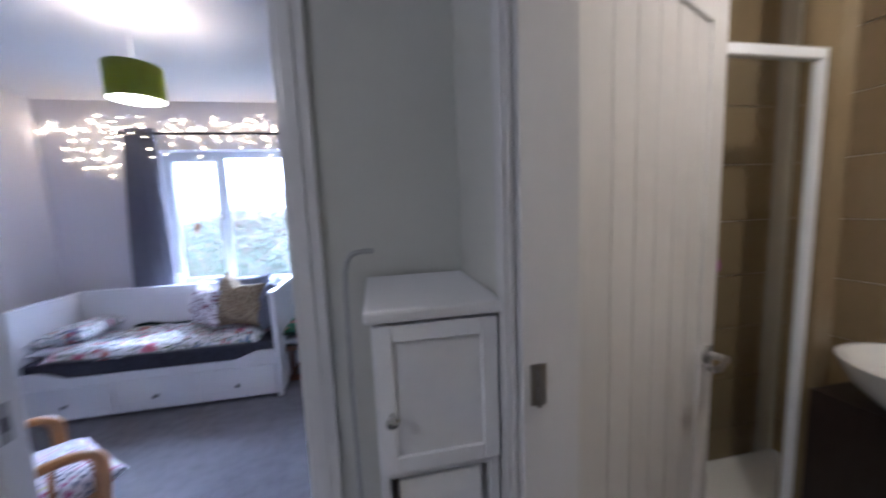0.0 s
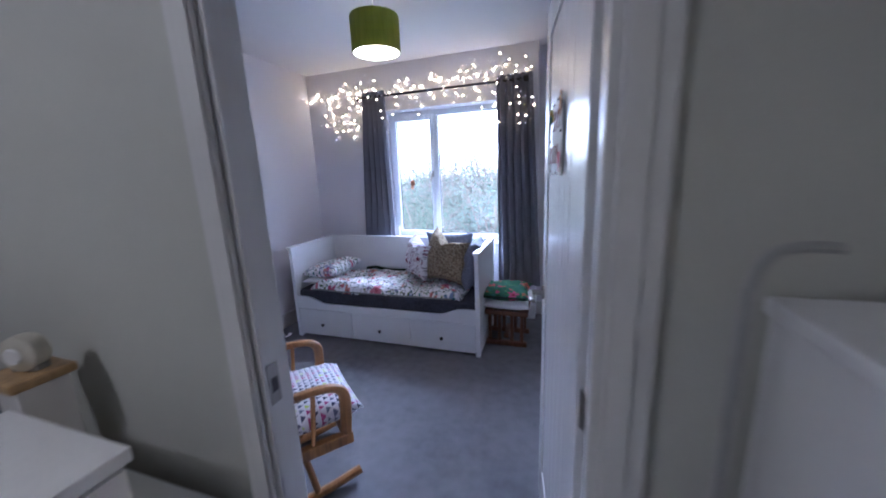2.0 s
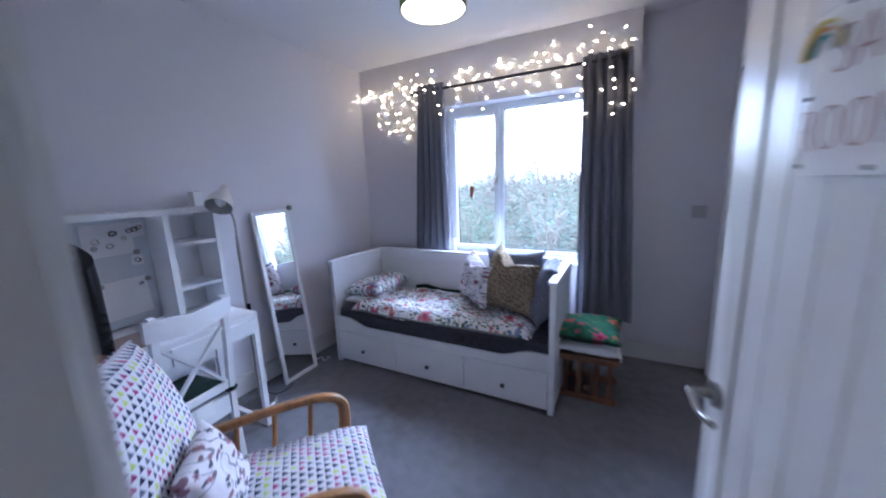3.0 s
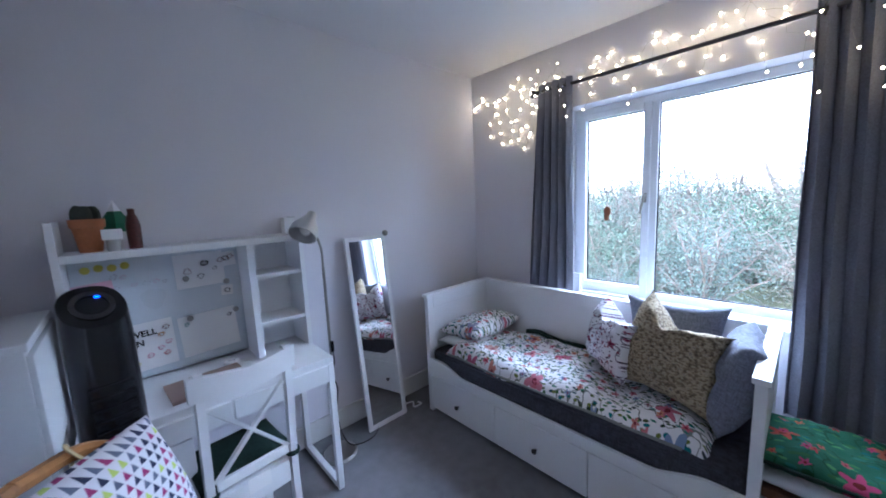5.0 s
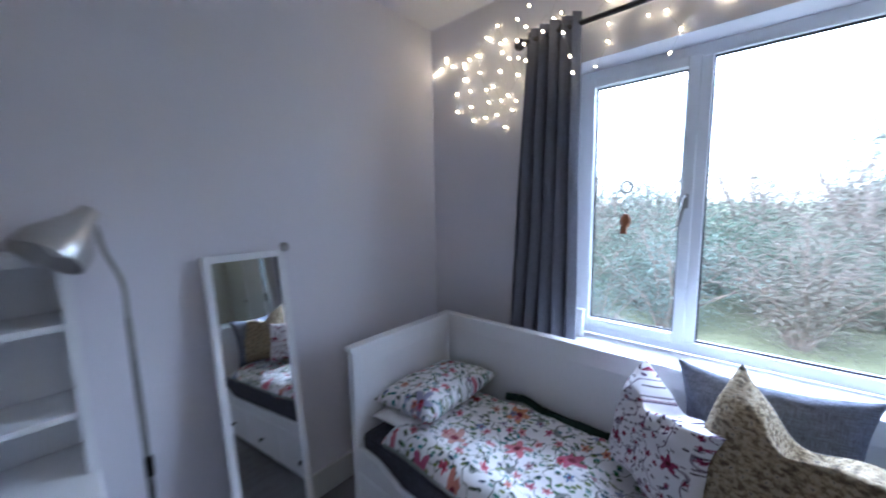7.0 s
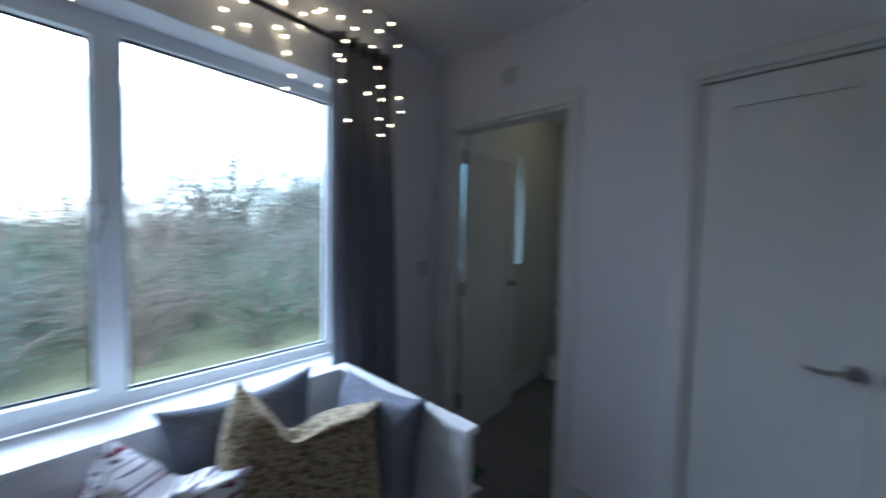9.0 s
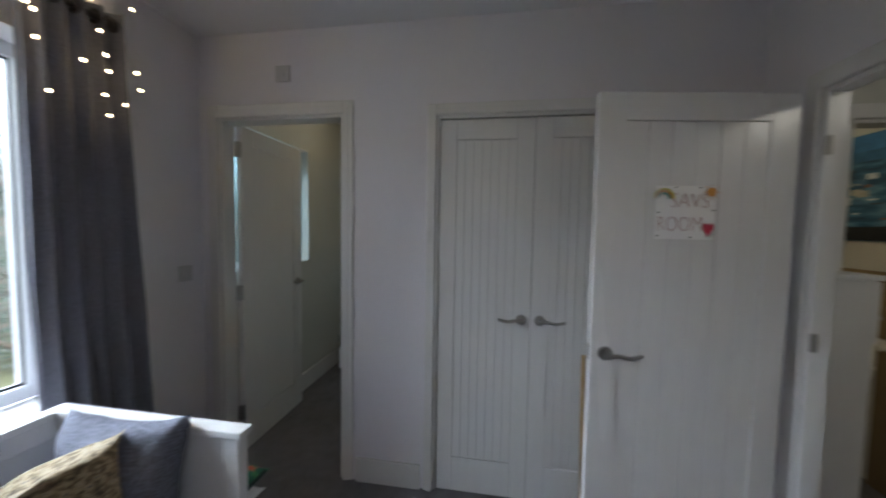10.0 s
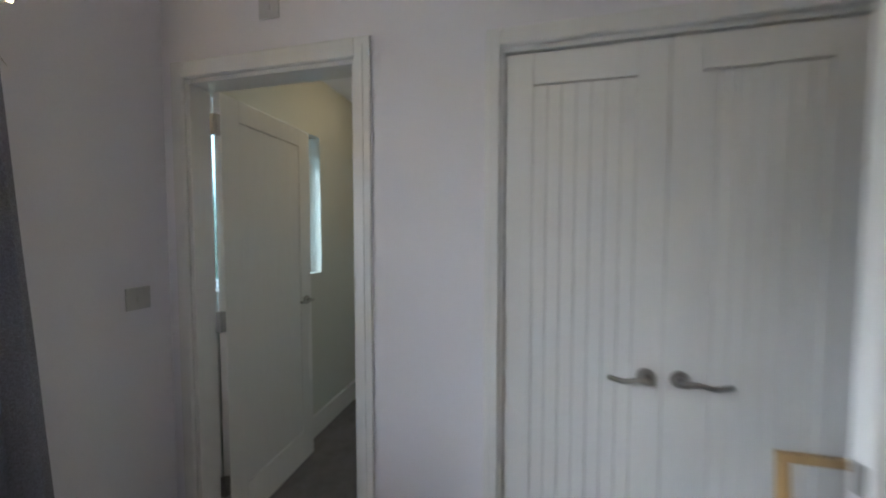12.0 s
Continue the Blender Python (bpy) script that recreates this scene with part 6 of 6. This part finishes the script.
part("canvas", boxes((-0.34, 0.34, 0.001, 0.03, -0.41, 0.41, 0.004)), SEA, pic)
part("far_shore", boxes((-0.335, 0.335, 0.0302, 0.0312, 0.2, 0.28)), surface("painted_hills", (0.05, 0.16, 0.3), 0.6, vary=0.3, big=12), pic)
part("painted_sky", boxes((-0.335, 0.335, 0.0302, 0.0312, 0.2805, 0.405)), surface("painted_sky_blue", (0.06, 0.2, 0.42), 0.6, vary=0.25, big=8), pic)
part("quay", boxes((-0.335, 0.335, 0.0302, 0.0312, -0.405, -0.3)), surface("painted_dark_quay", (0.012, 0.015, 0.02), 0.6, vary=0.3, big=12), pic)
pr = random.Random(3)
DAUBS = [surface(f"daub_{n}", c, 0.6, vary=0.2, big=14) for n, c in (("cream", (0.5, 0.45, 0.36)), ("white", (0.65, 0.66, 0.66)), ("slate", (0.06, 0.08, 0.1)), ("rust", (0.25, 0.1, 0.05)), ("blue", (0.08, 0.18, 0.28)))]
for k in range(46):
    x = pr.uniform(0.0, 0.3) if k < 30 else pr.uniform(-0.3, 0.1)
    z = pr.uniform(-0.28, 0.2)
    s = pr.uniform(0.02, 0.05) * (1 - z)
    y = 0.0313 + 0.0004 * k / 10
    if k % 3:
        part("painted_house", boxes((x - s, x + s, y, y + 0.0004, z, z + s * 1.1)), DAUBS[k % 5], pic)
    else:
        bm = bmesh.new()
        q = [bm.verts.new(p) for p in ((x - s, y, z + 0.012), (x - s * 0.6, y, z), (x + s * 0.7, y, z), (x + s, y, z + 0.014))]
        f = bm.faces.new(q)
        r = bmesh.ops.extrude_face_region(bm, geom=[f])
        bmesh.ops.translate(bm, vec=(0, 0.0004, 0), verts=[v for v in r["geom"] if isinstance(v, bmesh.types.BMVert)])
        part("painted_boat", bm, DAUBS[(k + 1) % 5], pic)
sh = thing("shower_screen", Matrix.Translation((4.1, 0.71, 0.1)), "clear glass shower screen with a white top rail", "shower screen")
g = part("glass", boxes((0.02, 0.56, 0.0, 0.006, 0.0, 1.74)), SHOWER_GLASS, sh)
g.visible_shadow = False
part("top_rail", boxes((0.0, 0.585, -0.012, 0.018, 1.7405, 1.775, 0.004)), UPVC, sh)
part("side_post", boxes((0.5605, 0.585, -0.012, 0.018, 0.0, 1.74, 0.004)), UPVC, sh)
part("side_post", boxes((0.0, 0.0195, -0.012, 0.018, 0.0, 1.74, 0.004)), UPVC, sh)
part("bottom_rail", boxes((0.02, 0.56, 0.0065, 0.02, 0.0, 0.03, 0.003)), UPVC, sh)
solid("shower_tray", boxes((4.05, BE - 0.01, 0.66, BN - 0.01, 0.0, 0.1, 0.012)), ACRYLIC, "white shower tray on a bathroom floor", "shower tray")
solid("shower_partition", boxes((4.71, 4.79, 0.69, 0.77, 0.1005, CZ - 0.005)), TILE, "beige tiled nib wall beside a shower", "wall", kind="structure")
bm = bmesh.new()
ball(bm, (0, 0, 0), 0.075, 20)
for v in bm.verts:
    v.co *= 1 + 0.3 * noise.noise(v.co * 40)
solid("bath_puff", bm, surface("purple_net", (0.4, 0.08, 0.35), 0.8, fine=200, bump=0.8, depth=0.01), "purple net bath puff hanging in a shower", "bath puff", smooth=True, m=Matrix.Translation((4.55, 1.02, 1.12)))
bs_ = thing("basin_unit", Matrix.Translation((4.6, 0.16, 0)), "white ceramic basin on a dark vanity unit", "washbasin")
bm = bmesh.new()
lathe(bm, [(0.0, -0.02), (0.15, -0.02), (0.2, 0.03), (0.235, 0.1), (0.24, 0.115), (0.225, 0.115), (0.19, 0.05), (0.1, 0.03), (0.0, 0.028)], 36)
part("basin", bm, CERAMIC, bs_, smooth=True, m=Matrix.Translation((0.235, 0.26, 0.745)) @ Matrix.Diagonal((0.96, 1.05, 1, 1)))
part("vanity", boxes((0.06, 0.45, 0.03, 0.5, 0.0, 0.72, 0.004)), surface("dark_walnut_laminate", (0.03, 0.02, 0.016), 0.4, vary=0.2, big=6, stretch=(1, 1, 0.1)), bs_, "dark wood vanity unit")
bm = bmesh.new()
tube(bm, curve_pts([(0.43, 0.26, 0.83), (0.43, 0.26, 0.93), (0.4, 0.26, 0.97), (0.32, 0.26, 0.95)], 5), 0.012, 8)
part("tap", bm, CHROME, bs_, "chrome tap", True)
bl = thing("downlight", Matrix.Translation((4.25, 0.05, CZ - 0.004)), "round recessed ceiling downlight, lit", "ceiling light", "downlights")
bm = bmesh.new()
lathe(bm, [(0.03, 0.0), (0.045, 0.0), (0.045, 0.004), (0.03, 0.004), (0.03, 0.0)], 24)
part("ring", bm, CHROME, bl, smooth=True)
bm = bmesh.new()
lathe(bm, [(0.0, 0.0005), (0.03, 0.0005), (0.03, 0.0035), (0.0, 0.0035)], 20)
part("lens", bm, glowing("lit_downlight", (1.0, 0.85, 0.6), 12.0), bl)
copy_thing(bl, Matrix.Translation((1.6, -0.7, CZ - 0.004)))
copy_thing(bl, Matrix.Translation((4.3, 2.9, CZ - 0.004)))

# ---- en-suite ----
rs = thing("toilet_roll_stand", Matrix.Translation((4.74, 3.33, 0)), "chrome wire toilet roll stand on the floor", "toilet roll stand")
bm = bmesh.new()
for a in range(4):
    q = a * math.pi / 2 + 0.4
    tube(bm, curve_pts([(0.06 * math.cos(q), 0.06 * math.sin(q), 0.0), (0.06 * math.cos(q), 0.06 * math.sin(q), 0.3), (0.055 * math.cos(q), 0.055 * math.sin(q), 0.34)], 3), 0.004, 6)
for z in (0.02, 0.3):
    tube(bm, [(0.06 * math.cos(k * 0.4), 0.06 * math.sin(k * 0.4), z) for k in range(17)], 0.004, 6)
rod(bm, (0, 0, 0.0), (0, 0, 0.72), 0.005, n=8)
tube(bm, curve_pts([(0, 0, 0.72), (0, -0.03, 0.74), (0, -0.1, 0.66), (0, -0.14, 0.66)], 4), 0.005, 6)
part("wire_frame", bm, CHROME, rs, smooth=True)
for z, y in ((0.01, 0.0), (0.115, 0.0)):
    bm = bmesh.new()
    lathe(bm, [(0.018, 0.0), (0.05, 0.0), (0.05, 0.1), (0.018, 0.1), (0.018, 0.0)], 24)
    part("toilet_roll", bm, PAPER, rs, "white toilet roll", True, m=Matrix.Translation((0, y, z)))
bm = bmesh.new()
lathe(bm, [(0.018, 0.0), (0.05, 0.0), (0.05, 0.1), (0.018, 0.1), (0.018, 0.0)], 24)
part("toilet_roll", bm, PAPER, rs, "white toilet roll on an arm", True, m=Matrix.Translation((0, -0.03, 0.66)) @ Matrix.Rotation(radians(90), 4, "X"))

# ---- outside ----
GZ = -2.7
GRASS, nd, ln, bs = principled("rough_winter_grass")
co = nd.new("ShaderNodeTexCoord").outputs["Object"]
f = maths(nd, ln, "ADD", maths(nd, ln, "MULTIPLY", noise_tex(nd, ln, co, 0.25, 5), 0.6), maths(nd, ln, "MULTIPLY", noise_tex(nd, ln, co, 12, 3), 0.4))
ln.new(ramped(nd, ln, f, (0.3, (0.12, 0.13, 0.075)), (0.5, (0.2, 0.215, 0.12)), (0.7, (0.29, 0.285, 0.18))), bs.inputs["Base Color"])
bs.inputs["Roughness"].default_value = 0.95
bumped(nd, ln, bs, f, 0.8, 0.1)
bm = bmesh.new()
for x0, x1, y0, y1 in ((-500, 500, 3.8, 700),):
    nx, ny = 30, 30
    vs = {(i, j): bm.verts.new((x0 + (x1 - x0) * i / nx, y0 + (y1 - y0) * (j / ny) ** 2, GZ)) for i in range(nx + 1) for j in range(ny + 1)}
    for i in range(nx):
        for j in range(ny):
            bm.faces.new((vs[i, j], vs[i + 1, j], vs[i + 1, j + 1], vs[i, j + 1]))
solid("ground", bm, GRASS, "rough pale winter grass beyond a house", "ground", kind="structure")
TWIG = surface("grey_brown_bark", (0.16, 0.13, 0.11), 0.9, vary=0.2)
# distance haze is put into these leaf colours: paler, bluish, low in contrast
LEAVES = [foliage_mat("shrub_leaves_green", (0.045, 0.08, 0.06), (0.1, 0.15, 0.105)), foliage_mat("shrub_leaves_haze_grey", (0.085, 0.115, 0.105), (0.15, 0.19, 0.17)), foliage_mat("bramble_brown", (0.085, 0.085, 0.07), (0.15, 0.145, 0.12))]


def shrub(name, m, height, spread, seed, leaf_mat, n_leaf, leaf_size, n_limb, label, category, group):
    rr = random.Random(seed)
    t = thing(name, m, label, category, group)
    wood, crown = bmesh.new(), bmesh.new()
    tips = []
    for k in range(n_limb):
        a, out = rr.uniform(0, 6.28), spread * rr.uniform(0.25, 1.0)
        h = height * rr.uniform(0.6, 1.0) * (1 - 0.3 * (out / spread) ** 2)
        p = [(0.1 * math.cos(a), 0.1 * math.sin(a), -0.1), (out * 0.4 * math.cos(a + 0.2), out * 0.4 * math.sin(a + 0.2), h * 0.5), (out * math.cos(a), out * math.sin(a), h)]
        pts = curve_pts(p, 4)
        tube(wood, pts, [0.06 * height / 4 * (1 - i / len(pts)) + 0.012 for i in range(len(pts))], 5)
        for q in pts[2:]:
            tips.append(q)
            for _ in range(3):
                e = q + Vector((rr.gauss(0, 0.4), rr.gauss(0, 0.4), rr.gauss(0.2, 0.3))) * height / 3.5
                tube(wood, [q, (q + e) / 2 + Vector((0, 0, 0.06)), e], [0.014, 0.009, 0.005], 3)
                tips.append(e)
    for _ in range(n_leaf):
        c = rr.choice(tips) + Vector((rr.gauss(0, 0.28), rr.gauss(0, 0.28), rr.gauss(0, 0.22))) * height / 3.2
        c.z = max(0.05, c.z)
        d1 = Vector((rr.gauss(0, 1), rr.gauss(0, 1), rr.gauss(0, 0.7))).normalized()
        d2 = d1.cross(Vector((rr.gauss(0, 1), rr.gauss(0, 1), rr.gauss(0, 1)))).normalized()
        s = leaf_size * rr.uniform(0.6, 1.4)
        crown.faces.new([crown.verts.new(c + v) for v in (-d1 * s, d2 * s * 0.5, d1 * s, -d2 * s * 0.5)])
    part("limbs", wood, TWIG, t)
    part("crown", crown, leaf_mat, t)
    return t


kinds = []
rr = random.Random(11)
for k in range(5):
    kinds.append(shrub("shrub", Matrix.Translation((-3 + 3.1 * k, 14.5 + rr.uniform(-0.8, 0.8), GZ)), 3.3 + 0.25 * (k % 3), 2.1, 100 + k, LEAVES[k % 3], 12000, 0.034, 18,
                       ("dense green evergreen shrub in rough grass", "grey-green leafless shrub in rough grass", "brown bramble thicket in rough grass")[k % 3], "shrub", "hedge beyond the window"))
for row, (y, n, x0, step, sc_) in enumerate(((11.0, 5, -10.5, 2.3, 0.62), (17.5, 9, -10, 3.0, 1.15), (21, 12, -16, 3.5, 1.4), (27, 15, -26, 4.6, 1.95))):
    for k in range(n):
        src = kinds[rr.randrange(5)]
        m = Matrix.Translation((x0 + k * step + rr.uniform(-0.8, 0.8), y + rr.uniform(-1.2, 1.2), GZ)) @ Matrix.Rotation(rr.uniform(0, 6.28), 4, "Z")
        c = copy_thing(src, m)
        c.scale = (sc_, sc_, sc_ * rr.uniform(0.85, 1.1))
# the crowns' haze is only the pale grey leaf colour
for k in range(7):
    shrub("bare_tree", Matrix.Translation((8 + 3.6 * k + rr.uniform(-1, 1), 25 + rr.uniform(-2, 3), GZ)), 11.0 + rr.uniform(-1.2, 1.2), 3.6, 330 + k, LEAVES[1], 9000, 0.09, 20, "tall hazy winter tree above a hedge", "tree", "tall trees beyond the hedge")
for k in range(5):
    shrub("bare_tree", Matrix.Translation((-7 + 6.5 * k + rr.uniform(-1, 1), 31 + rr.uniform(-2, 2), GZ)), 7.0 + rr.uniform(-0.8, 0.8), 2.6, 300 + k, LEAVES[1], 900, 0.06, 16, "tall bare winter tree behind shrubs", "tree", "bare trees beyond the hedge")

# ---- tiles, last ----
tiles("wall_bathroom_north", 4, 9, lambda a, z: Matrix.Translation((XB + 0.12 + a, BN - 0.007, z)))
tiles("wall_bathroom_east", 5, 9, lambda a, z: Matrix.Translation((BE - 0.007, BN - 0.01 - a, z)) @ Matrix.Rotation(radians(-90), 4, "Z"))
tiles("wall_bathroom_south", 4, 4, lambda a, z: Matrix.Translation((XB + 0.12 + a + TW, BS + 0.007, z + 0.118)) @ Matrix.Rotation(radians(180), 4, "Z"))
